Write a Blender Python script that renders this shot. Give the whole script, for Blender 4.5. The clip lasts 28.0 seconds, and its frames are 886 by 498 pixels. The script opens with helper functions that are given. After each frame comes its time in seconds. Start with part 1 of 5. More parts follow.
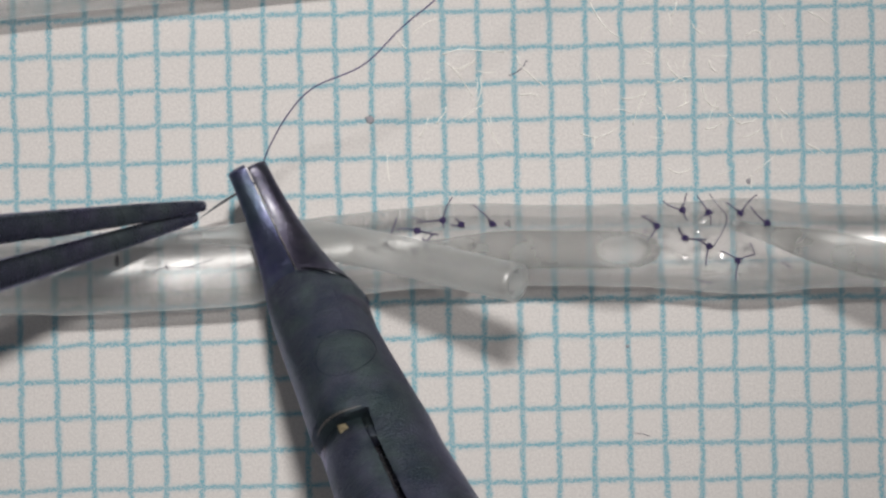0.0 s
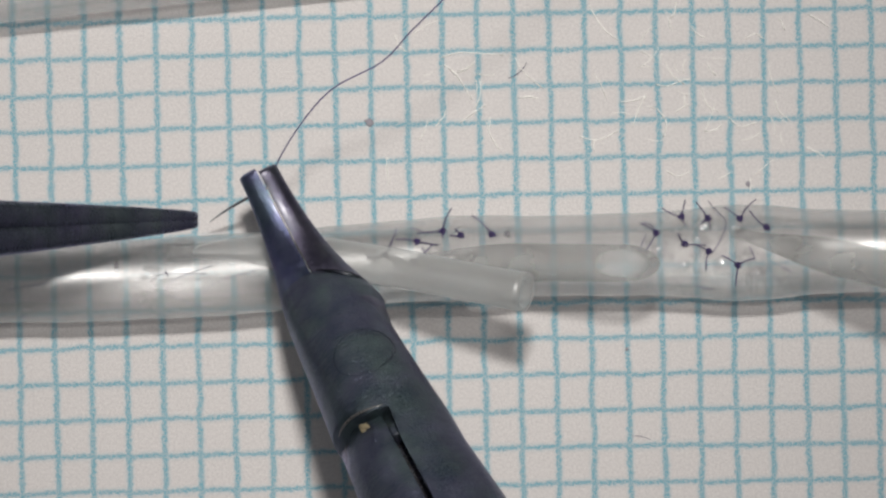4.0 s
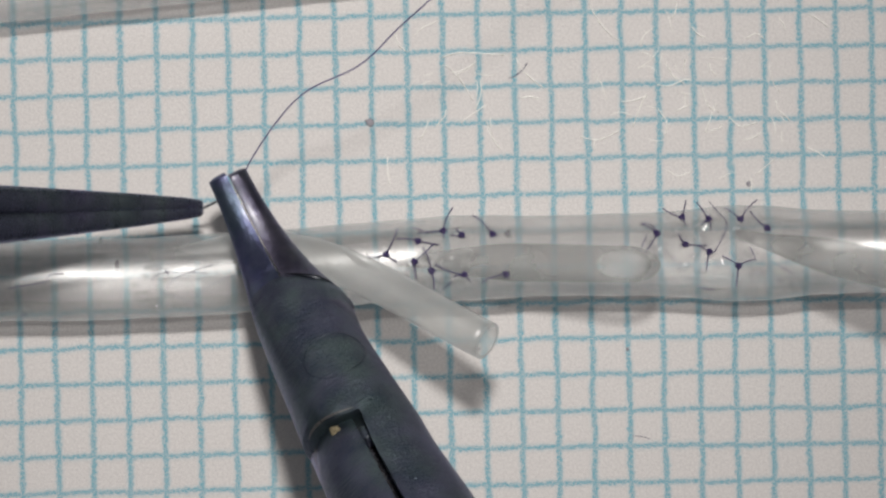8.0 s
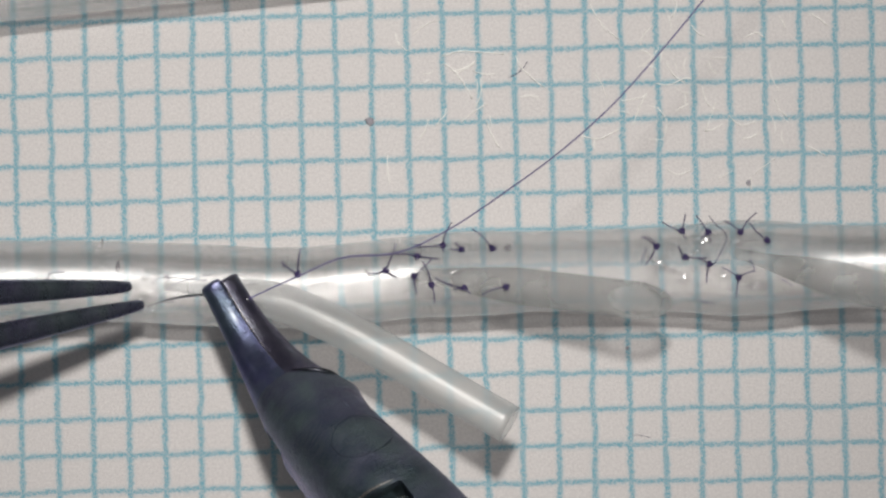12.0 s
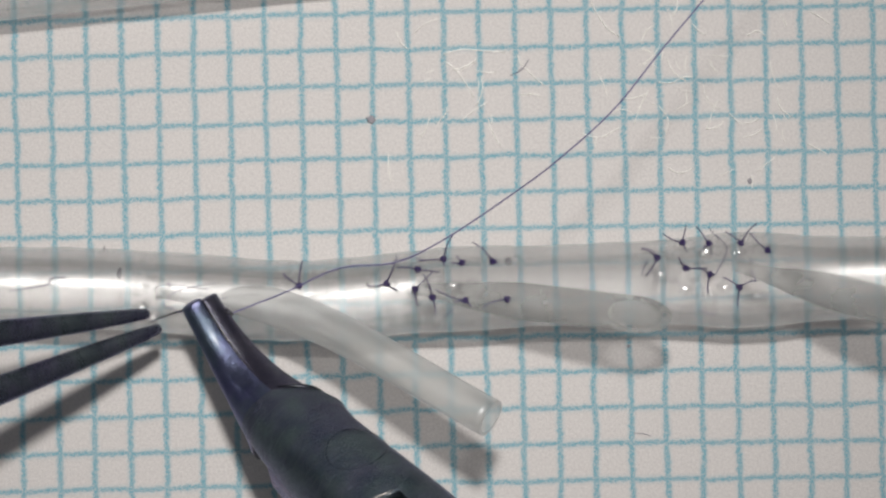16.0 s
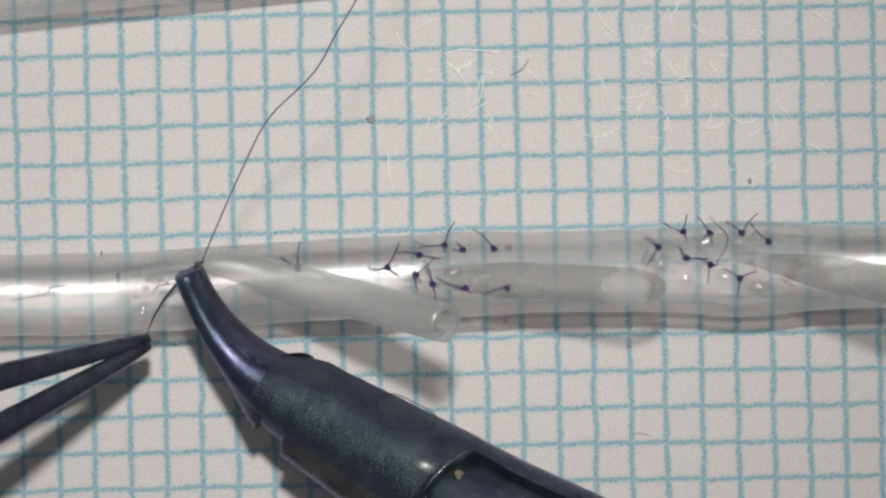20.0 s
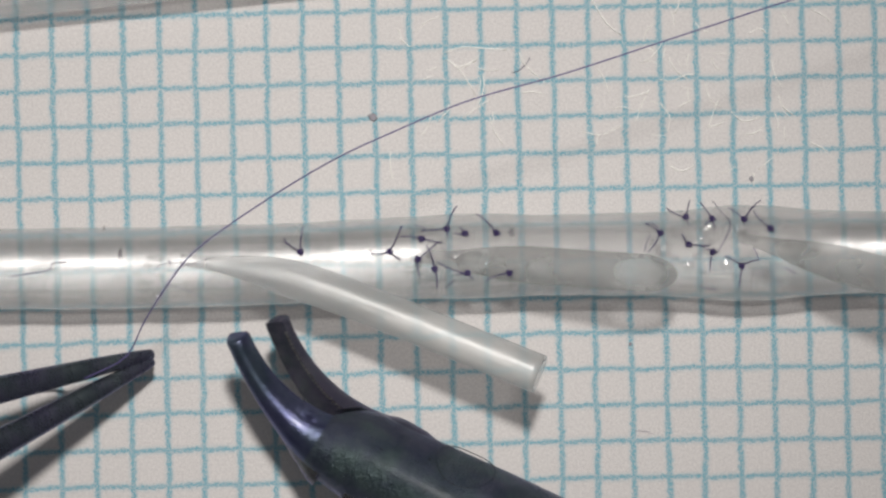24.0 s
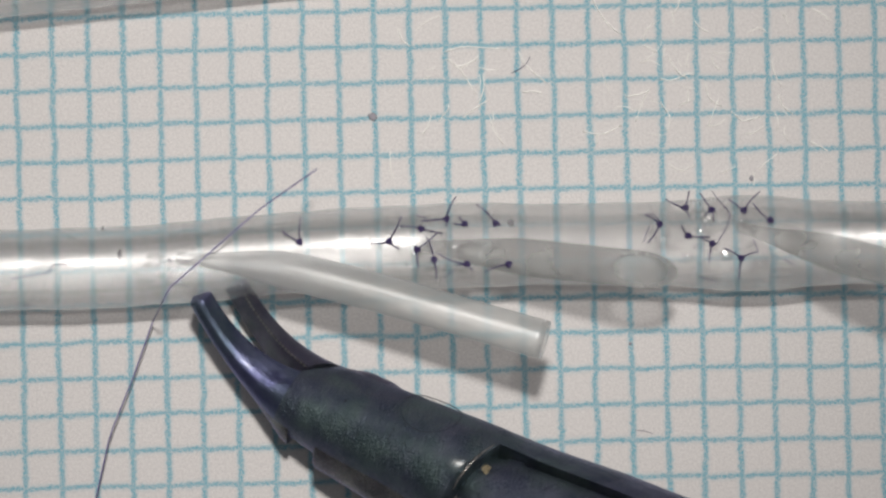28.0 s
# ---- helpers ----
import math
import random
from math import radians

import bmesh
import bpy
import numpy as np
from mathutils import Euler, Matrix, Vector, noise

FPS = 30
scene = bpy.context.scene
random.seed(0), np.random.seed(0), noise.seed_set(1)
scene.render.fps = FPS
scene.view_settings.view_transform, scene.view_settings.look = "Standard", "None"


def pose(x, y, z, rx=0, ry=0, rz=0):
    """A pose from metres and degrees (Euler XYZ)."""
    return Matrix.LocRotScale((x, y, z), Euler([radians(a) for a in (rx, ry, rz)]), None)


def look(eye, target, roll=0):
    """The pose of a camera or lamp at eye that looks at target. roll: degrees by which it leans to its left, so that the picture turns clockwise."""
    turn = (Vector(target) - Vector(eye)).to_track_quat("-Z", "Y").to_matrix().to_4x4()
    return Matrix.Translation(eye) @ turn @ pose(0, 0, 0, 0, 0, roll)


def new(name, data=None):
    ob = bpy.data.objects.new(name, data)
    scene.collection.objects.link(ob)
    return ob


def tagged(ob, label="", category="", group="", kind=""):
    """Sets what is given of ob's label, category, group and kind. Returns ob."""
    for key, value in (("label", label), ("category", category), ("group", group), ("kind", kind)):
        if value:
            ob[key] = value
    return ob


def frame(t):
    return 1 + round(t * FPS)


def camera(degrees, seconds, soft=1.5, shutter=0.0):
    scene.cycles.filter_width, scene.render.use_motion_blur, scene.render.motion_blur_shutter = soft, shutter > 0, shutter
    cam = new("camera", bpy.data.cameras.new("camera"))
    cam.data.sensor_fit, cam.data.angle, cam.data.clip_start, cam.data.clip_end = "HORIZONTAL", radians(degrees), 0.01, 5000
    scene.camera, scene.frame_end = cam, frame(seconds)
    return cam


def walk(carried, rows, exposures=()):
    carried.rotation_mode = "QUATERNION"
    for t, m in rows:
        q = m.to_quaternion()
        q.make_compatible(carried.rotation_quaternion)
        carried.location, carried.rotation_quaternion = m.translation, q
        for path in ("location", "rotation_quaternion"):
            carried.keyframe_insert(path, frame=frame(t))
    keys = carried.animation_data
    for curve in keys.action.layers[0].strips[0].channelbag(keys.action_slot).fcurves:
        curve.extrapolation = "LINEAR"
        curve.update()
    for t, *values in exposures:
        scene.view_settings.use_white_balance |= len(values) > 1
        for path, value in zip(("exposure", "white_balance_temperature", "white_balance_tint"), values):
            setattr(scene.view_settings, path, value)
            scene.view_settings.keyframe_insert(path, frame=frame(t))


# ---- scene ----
MM = 0.001                      # the plan below is in millimetres; the paper's ruling is one millimetre
LENGTH = 28.0
SEEN = [k * 0.5 for k in (*range(8), *range(11, 26), *range(29, 44), *range(47, 57))]

# ---- camera: a microscope looking straight down from 250 mm ----
cam = camera(5.673, LENGTH, soft=2.6, shutter=0.4)


def above(x, y):
    return look((x * MM, y * MM, 0.25), (x * MM, (y + 0.0001) * MM, 0))


walk(cam, [
    (0, above(0, 0)),
    (1, above(0, 0.032)),
    (2, above(0.016, 0.079)),
    (3, above(0.016, 0.079)),
    (3.5, above(0.016, 0.079)),
    (5.5, above(0.016, 0.079)),
    (6, above(0.016, 0.079)),
    (7, above(0, 0.079)),
    (8, above(0, 0.079)),
    (9, above(0, 0.032)),
    (10, above(0, 0.032)),
    (11, above(0, 0)),
    (12, above(0, 0.047)),
    (12.5, above(0, 0.047)),
    (14.5, above(-0.032, 0)),
    (15, above(-0.032, 0)),
    (16, above(-0.032, 0)),
    (17, above(-0.032, 0.016)),
    (18, above(-0.016, 0.032)),
    (19, above(0, 0.047)),
    (20, above(-0.032, 0)),
    (20.5, above(-0.032, -0.016)),
    (21, above(-0.079, -0.063)),
    (21.5, above(-0.079, -0.047)),
    (23.5, above(-0.079, -0.063)),
    (24, above(-0.079, -0.063)),
    (25, above(-0.079, -0.095)),
    (26, above(-0.079, -0.095)),
    (27, above(-0.079, -0.095)),
    (28, above(-0.079, -0.079)),
], exposures=[(0, 0.0), (LENGTH, 0.0)])

# ---- light: the microscope's lamp from the far side, dim room light all round ----
world = bpy.data.worlds.new("room_light")
world.use_nodes = True
scene.world = world
world.node_tree.nodes["Background"].inputs["Color"].default_value = (0.93, 0.94, 1.0, 1)
world.node_tree.nodes["Background"].inputs["Strength"].default_value = 0.09
lamp_data = bpy.data.lights.new("microscope_lamp", "SPOT")
lamp_data.spot_size, lamp_data.spot_blend, lamp_data.shadow_soft_size = radians(12.5), 1.0, 0.012
lamp_data.energy, lamp_data.color = 2.86, (1.0, 0.96, 0.915)
lamp = new("microscope_lamp", lamp_data)
LAMP_RISE = radians(73)
lamp.matrix_world = look((0.004, 0.3 * math.cos(LAMP_RISE), 0.3 * math.sin(LAMP_RISE)), (-0.0025, 0.003, 0))
# a weak fill lamp added close beside the optical axis; no such source is known
axis_data = bpy.data.lights.new("axis_fill", "SPOT")
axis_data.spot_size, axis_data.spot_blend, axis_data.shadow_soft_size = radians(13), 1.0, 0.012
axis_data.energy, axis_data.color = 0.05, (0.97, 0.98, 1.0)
new("axis_fill", axis_data).matrix_world = look((0.003, 0.016, 0.262), (0.0, 0.004, 0))


# ---- materials ----
def material(name):
    m = bpy.data.materials.new(name)
    m.use_nodes = True
    m.node_tree.nodes.clear()
    return m, m.node_tree


def node(tree, kind, **sockets):
    """A node; sockets by name with _ for a blank, a number picks by index as i0, i1; settings start with set_."""
    n = tree.nodes.new(kind)
    for key, value in sockets.items():
        if key == "mode":
            n.operation = value
        elif key == "blend":
            n.blend_type, n.data_type = value, "RGBA"
        else:
            s = n.inputs[int(key[1:])] if key[0] == "i" and key[1:].isdigit() else n.inputs[key.replace("_", " ")]
            if isinstance(value, bpy.types.NodeSocket):
                tree.links.new(value, s)
            else:
                s.default_value = value
    return n


def calc(tree, mode, a, b=0.0, c=0.0):
    return node(tree, "ShaderNodeMath", mode=mode, i0=a, i1=b, i2=c).outputs[0]


def mixed(tree, fac, a, b, blend="MIX"):
    n = node(tree, "ShaderNodeMix", blend=blend, i0=fac, i6=a, i7=b)
    return n.outputs[2]


def places(tree, scale=1000.0):
    """Object coordinates in millimetres."""
    c = node(tree, "ShaderNodeTexCoord").outputs["Object"]
    n = node(tree, "ShaderNodeVectorMath", i0=c)
    n.operation = "SCALE"
    n.inputs["Scale"].default_value = scale
    return n.outputs[0]


def noisy(tree, where, scale, detail=3.0, rough=0.55):
    return node(tree, "ShaderNodeTexNoise", Vector=where, Scale=scale, Detail=detail, Roughness=rough).outputs[0]


def ramp(tree, fac, low, high):
    n = node(tree, "ShaderNodeMapRange", i0=fac, i1=low, i2=high, i3=0.0, i4=1.0)
    n.interpolation_type = "SMOOTHSTEP"
    return n.outputs[0]


def bumped(tree, height, strength, distance):
    return node(tree, "ShaderNodeBump", Strength=strength, Distance=distance, Height=height).outputs[0]


def finish(tree, shader):
    tree.links.new(shader, node(tree, "ShaderNodeOutputMaterial").inputs[0])


def paper_material():
    m, t = material("graph_paper")
    p = places(t)
    s = node(t, "ShaderNodeSeparateXYZ", i0=p)
    x, y = s.outputs[0], s.outputs[1]
    wob = noisy(t, p, 0.9, 2.0)
    wob2 = noisy(t, node(t, "ShaderNodeVectorMath", i0=p, i1=(31.0, 7.0, 3.0)).outputs[0], 0.9, 2.0)
    # the ruling is a little turned and bowed on the sheet
    u = calc(t, "MULTIPLY_ADD", y, 0.0235, x)
    u = calc(t, "MULTIPLY_ADD", calc(t, "SUBTRACT", wob, 0.5), 0.16, u)
    u = calc(t, "ADD", u, GRID_U)
    v = calc(t, "MULTIPLY_ADD", x, -0.0185, y)
    v = calc(t, "MULTIPLY_ADD", calc(t, "MULTIPLY", x, x), 0.00035, v)
    v = calc(t, "MULTIPLY", v, 0.9885)
    v = calc(t, "MULTIPLY_ADD", calc(t, "SUBTRACT", wob2, 0.5), 0.16, v)
    # each stroke climbs a little between two uprights
    stair = calc(t, "SUBTRACT", calc(t, "FRACT", u), 0.5)
    v = calc(t, "MULTIPLY_ADD", stair, -0.045, v)
    v = calc(t, "ADD", v, GRID_V)
    fine = noisy(t, p, 9.0, 2.0, 0.6)
    speck = noisy(t, p, 22.0, 1.0, 0.5)
    inks, bleed = [], []
    for q, wide in ((u, 0.074), (v, 0.060)):
        d = calc(t, "ABSOLUTE", calc(t, "SUBTRACT", calc(t, "FRACT", calc(t, "ADD", q, 0.5)), 0.5))
        bleed.append(calc(t, "SUBTRACT", 1.0, ramp(t, d, 0.02, 0.20)))
        d = calc(t, "MULTIPLY_ADD", calc(t, "SUBTRACT", fine, 0.5), 0.17, d)
        inks.append(calc(t, "SUBTRACT", 1.0, ramp(t, d, wide - 0.03, wide + 0.035)))
    ink = calc(t, "MAXIMUM", inks[0], inks[1])
    spread = calc(t, "MAXIMUM", bleed[0], bleed[1])
    ink = calc(t, "MULTIPLY", ink, calc(t, "MULTIPLY_ADD", ramp(t, speck, 0.40, 0.56), 0.52, 0.34))
    ink = calc(t, "MAXIMUM", ink, calc(t, "MULTIPLY", spread, 0.20))
    fibre = noisy(t, p, 15.0, 4.0, 0.7)
    cloud = noisy(t, p, 0.35, 3.0)
    white = mixed(t, ramp(t, fibre, 0.3, 0.7), (0.66, 0.63, 0.62, 1), (0.84, 0.81, 0.79, 1))
    white = mixed(t, calc(t, "MULTIPLY", cloud, 0.25), white, (0.70, 0.66, 0.66, 1))
    blue = mixed(t, fibre, (0.045, 0.32, 0.45, 1), (0.11, 0.46, 0.57, 1))
    b = node(t, "ShaderNodeBsdfPrincipled", Base_Color=mixed(t, ink, white, blue), Roughness=0.75,
             Normal=bumped(t, fibre, 0.5, 0.00006))
    finish(t, b.outputs[0])
    return m


def silicone_material(name, cloud, tint, cover, polish=1.0, rough=0.17, through_tint=0.97, bend=0.0, worn=0.14, handled=None, root=0.0, edge=0.0):
    """Clear to milky rubber: part of the light goes straight through, part is scattered, and the skin is glossy."""
    m, t = material(name)
    kept = t.nodes.new("ShaderNodeAttribute")
    kept.attribute_name = "rest"             # a place along the whole tube, the same on every piece
    p = kept.outputs["Vector"]
    n1, n2 = noisy(t, p, 0.8, 3.0), noisy(t, p, 7.0, 3.0)
    fac = calc(t, "MULTIPLY_ADD", calc(t, "SUBTRACT", n1, 0.5), 0.10, cover)
    if root:                                 # wet and clearer towards the sewn root
        along = node(t, "ShaderNodeSeparateXYZ", i0=p).outputs[0]
        fac = calc(t, "MULTIPLY", fac, calc(t, "MULTIPLY_ADD", ramp(t, along, 0.0, root), 0.6, 0.4))
    relief = bumped(t, calc(t, "MULTIPLY_ADD", n2, 0.085, n1), 0.28, 0.0001)
    scat = node(t, "ShaderNodeBsdfDiffuse", Color=tint, Normal=relief).outputs[0]
    thru = node(t, "ShaderNodeBsdfTranslucent", Color=tint).outputs[0]
    body = node(t, "ShaderNodeMixShader", i0=cloud, i1=scat, i2=thru).outputs[0]
    clear = node(t, "ShaderNodeBsdfTransparent", Color=(through_tint, through_tint, through_tint, 1)).outputs[0]
    if bend:
        lens = node(t, "ShaderNodeBsdfRefraction", Color=(0.97, 0.97, 0.97, 1), Roughness=0.12, IOR=1.41, Normal=relief).outputs[0]
        clear = node(t, "ShaderNodeMixShader", i0=bend, i1=clear, i2=lens).outputs[0]
    milk = node(t, "ShaderNodeMixShader", i0=fac, i1=clear, i2=body).outputs[0]
    patch = ramp(t, noisy(t, p, 0.45, 1.0), 0.42, 0.56)
    sheen = 0.05 * polish
    if handled:                              # the skin is duller where it has been gripped and stitched
        along = node(t, "ShaderNodeSeparateXYZ", i0=p).outputs[0]
        dull = calc(t, "MULTIPLY", ramp(t, along, handled[0], handled[0] + 0.9), calc(t, "SUBTRACT", 1.0, ramp(t, along, handled[1], handled[1] + 1.5)))
        patch = calc(t, "MULTIPLY_ADD", dull, 4.5, patch)
        sheen = calc(t, "MULTIPLY_ADD", dull, -0.4 * sheen, sheen)
    shine = node(t, "ShaderNodeBsdfGlossy", Color=(1, 1, 1, 1),
                 Roughness=calc(t, "MULTIPLY_ADD", patch, worn, calc(t, "MULTIPLY_ADD", n2, 0.08, rough)), Normal=relief).outputs[0]
    facing = node(t, "ShaderNodeLayerWeight", Blend=0.5, Normal=relief).outputs["Facing"]
    skin = node(t, "ShaderNodeMixShader", i0=sheen, i1=milk, i2=shine).outputs[0]
    glance = node(t, "ShaderNodeBsdfGlossy", Color=(1, 1, 1, 1), Roughness=0.07 if edge > 0.5 else 0.25, Normal=relief).outputs[0]
    gloss = calc(t, "MULTIPLY", calc(t, "POWER", facing, 4.0), max(edge, min(0.10, 0.05 * polish)))
    finish(t, node(t, "ShaderNodeMixShader", i0=gloss, i1=skin, i2=glance).outputs[0])
    return m


def steel_material(name, dark, light, rough, grain, depth=0.3, brushed=0.0, oxide=0.8):
    """Brushed tool steel; grain sets how fine the brushing is along and around the tool."""
    m, t = material(name)
    p = places(t)
    long = node(t, "ShaderNodeVectorMath", i0=p, i1=grain)
    long.operation = "MULTIPLY"
    brush, wear = noisy(t, long.outputs[0], 1.0, 3.0, 0.6), noisy(t, p, 1.1, 4.0, 0.6)
    col = mixed(t, ramp(t, wear, 0.2, 0.85), dark, light)
    bloom = ramp(t, noisy(t, p, 0.6, 3.0, 0.6), 0.34, 0.66)      # violet to teal oxide from tempering
    col = mixed(t, oxide, col, mixed(t, bloom, (1.0, 0.9, 1.24, 1), (0.86, 1.07, 0.96, 1)), "MULTIPLY")
    grit = noisy(t, p, 17.0, 2.0, 0.7)
    brush = calc(t, "MULTIPLY_ADD", grit, 0.8, brush)
    r = calc(t, "MULTIPLY_ADD", brush, 0.2, calc(t, "MULTIPLY_ADD", wear, 0.12, rough - 0.22))
    b = node(t, "ShaderNodeBsdfPrincipled", Base_Color=col, Metallic=0.8, Roughness=r,
             Normal=bumped(t, brush, depth, 0.00006))
    for key, value in (("Coat Weight", 0.3 * oxide), ("Coat Roughness", 0.24), ("Coat IOR", 1.7)):      # the thin oxide shines on its own
        b.inputs[key].default_value = value
    b.inputs["Specular Tint"].default_value = (0.75, 0.70, 1.0, 1)
    if brushed:                              # turned finish: the gloss is drawn out along the tool
        round_x = t.nodes.new("ShaderNodeTangent")
        round_x.direction_type, round_x.axis = "RADIAL", "X"
        t.links.new(round_x.outputs[0], b.inputs["Tangent"])
        b.inputs["Anisotropic"].default_value = brushed
        b.inputs["Anisotropic Rotation"].default_value = 0.25
    finish(t, b.outputs[0])
    return m


def plain_material(name, low, high, scale, rough, metal=0.0, coat=0.0):
    m, t = material(name)
    p = places(t)
    g = noisy(t, p, scale, 4.0, 0.6)
    b = node(t, "ShaderNodeBsdfPrincipled", Base_Color=mixed(t, g, low, high), Roughness=rough, Metallic=metal,
             Normal=bumped(t, g, 0.3, 0.00003))
    if coat:                                 # a glassy skin of that refractive index
        for key, value in (("Coat Weight", 1.0), ("Coat Roughness", 0.36), ("Coat IOR", coat)):
            b.inputs[key].default_value = value
    finish(t, b.outputs[0])
    return m


GRID_U, GRID_V = 0.886, 0.455
PAPER = paper_material()
CLEAR = silicone_material("clear_silicone", 0.6, (0.95, 0.95, 0.93, 1), 0.045, 3.5, 0.36, 0.985, 0.22, worn=0.06, handled=(-0.9, 9.6), edge=0.6)
LINING = silicone_material("silicone_bore", 0.6, (0.90, 0.905, 0.90, 1), 0.035, 0.0, 0.2, 0.985, 0.15, edge=0.9)
MILKY = silicone_material("milky_silicone", 0.66, (0.96, 0.96, 0.935, 1), 0.36, 2.2, 0.34, 0.955, worn=0.05, root=5.5, edge=0.45)
SOFT = silicone_material("soft_silicone", 0.62, (0.91, 0.91, 0.88, 1), 0.215, 0.5, 0.30, 0.872, root=1.5, edge=0.12)
STEEL = steel_material("blued_steel", (0.044, 0.057, 0.074, 1), (0.128, 0.150, 0.164, 1), 0.31, (13.0, 3.0, 3.0), 1.0, 0.85)
WARM_STEEL = steel_material("warm_jaw_steel", (0.056, 0.058, 0.072, 1), (0.16, 0.158, 0.165, 1), 0.33, (12.0, 4.0, 4.0), 0.32, 0.75)
FORCEPS_STEEL = steel_material("forceps_steel", (0.075, 0.082, 0.108, 1), (0.15, 0.156, 0.18, 1), 0.27, (5.0, 2.0, 2.0), 0.06, 0.6)
SEAM = steel_material("dark_joint", (0.012, 0.014, 0.018, 1), (0.03, 0.032, 0.036, 1), 0.3, (4.0, 4.0, 4.0), 0.2)
JAW_STEEL = steel_material("jaw_steel", (0.050, 0.062, 0.115, 1), (0.14, 0.158, 0.215, 1), 0.32, (12.0, 4.0, 4.0), 0.32, 0.75)
# lighter steel for the flanges: the light on their edges is in its colour
GLOSSY = steel_material("lit_flange_steel", (0.10, 0.10, 0.105, 1), (0.24, 0.235, 0.22, 1), 0.24, (4.0, 4.0, 4.0), 0.1, 0.0, 0.3)
# bright steel for the teeth, and for the glint put on the notch's edge
BRASSY = steel_material("tooth_and_glint_steel", (0.22, 0.21, 0.20, 1), (0.42, 0.39, 0.36, 1), 0.28, (2.0, 9.0, 9.0), 0.3, 0.0, 0.0)
NYLON = plain_material("purple_nylon", (0.022, 0.012, 0.075, 1), (0.05, 0.03, 0.13, 1), 6.0, 0.35)
THREAD = plain_material("violet_nylon", (0.075, 0.062, 0.20, 1), (0.17, 0.14, 0.34, 1), 6.0, 0.3)
NEEDLE = plain_material("needle_steel", (0.28, 0.28, 0.31, 1), (0.50, 0.49, 0.51, 1), 5.0, 0.2, 1.0)
PUCKER = silicone_material("puckered_silicone", 0.5, (0.95, 0.95, 0.93, 1), 0.02, 3.2, 0.13, 0.995, worn=0.03)
SMUDGE = silicone_material("grey_smudge", 0.3, (0.25, 0.23, 0.27, 1), 0.4, 0.5, 0.4)
CRUMB = plain_material("dried_residue", (0.15, 0.12, 0.07, 1), (0.32, 0.27, 0.17, 1), 9.0, 0.8)
TABLE = plain_material("table_laminate", (0.30, 0.29, 0.28, 1), (0.40, 0.39, 0.38, 1), 0.05, 0.6)
PALE = plain_material("pale_fibre", (0.95, 0.93, 0.86, 1), (0.98, 0.97, 0.93, 1), 3.0, 0.3, coat=2.1)
GREY = plain_material("grey_lint", (0.28, 0.27, 0.30, 1), (0.40, 0.38, 0.42, 1), 8.0, 0.9)


# ---- mesh helpers ----
X, Y, Z = Vector((1, 0, 0)), Vector((0, 1, 0)), Vector((0, 0, 1))


def part(name, bm, mat, parent=None, label="", smooth=True, run=0.0):
    """Links a bmesh drawn in millimetres as one mesh object; run is where it begins along its thing."""
    me = bpy.data.meshes.new(name)
    bmesh.ops.scale(bm, vec=(MM, MM, MM), verts=bm.verts)
    bmesh.ops.recalc_face_normals(bm, faces=bm.faces)
    bm.to_mesh(me)
    bm.free()
    rest = me.attributes.new("rest", "FLOAT_VECTOR", "POINT")
    rest.data.foreach_set("vector", [c for v in me.vertices for c in (v.co.x / MM + run, v.co.y / MM, v.co.z / MM)])
    me.materials.append(mat)
    for f in me.polygons:
        f.use_smooth = smooth
    ob = new(name, me)
    ob.parent = parent
    if label:
        ob["label"] = label
    return ob


def loft(bm, rings, closed=True, cap=True):
    """Skins a row of rings of equal count."""
    made = [[bm.verts.new(p) for p in r] for r in rings]
    n = len(made[0])
    for a, b in zip(made, made[1:]):
        for i in range(n if closed else n - 1):
            bm.faces.new((a[i], a[(i + 1) % n], b[(i + 1) % n], b[i]))
    if cap:
        bm.faces.new(made[0][::-1])
        bm.faces.new(made[-1])
    return made


def ring(at, side, up, a, b, n=24, power=2.0):
    """A (super)ellipse of half axes a and b."""
    pts = []
    for i in range(n):
        c, s = math.cos(2 * math.pi * i / n), math.sin(2 * math.pi * i / n)
        pts.append(at + side * (a * math.copysign(abs(c) ** (2 / power), c)) + up * (b * math.copysign(abs(s) ** (2 / power), s)))
    return pts


def rod(bm, pts, radii, n=8):
    """A round rod along points."""
    rings = []
    for i, p in enumerate(pts):
        d = (pts[min(i + 1, len(pts) - 1)] - pts[max(i - 1, 0)]).normalized()
        side = d.cross(Vector((0.13, 0.21, 0.97))).normalized()
        rings.append(ring(p, side, d.cross(side), radii[i], radii[i], n))
    loft(bm, rings)


def crisp(ob, width, segments=2):
    b = ob.modifiers.new("worn_edges", "BEVEL")
    b.width, b.segments, b.limit_method, b.angle_limit = width * MM, segments, "ANGLE", radians(38)
    return ob


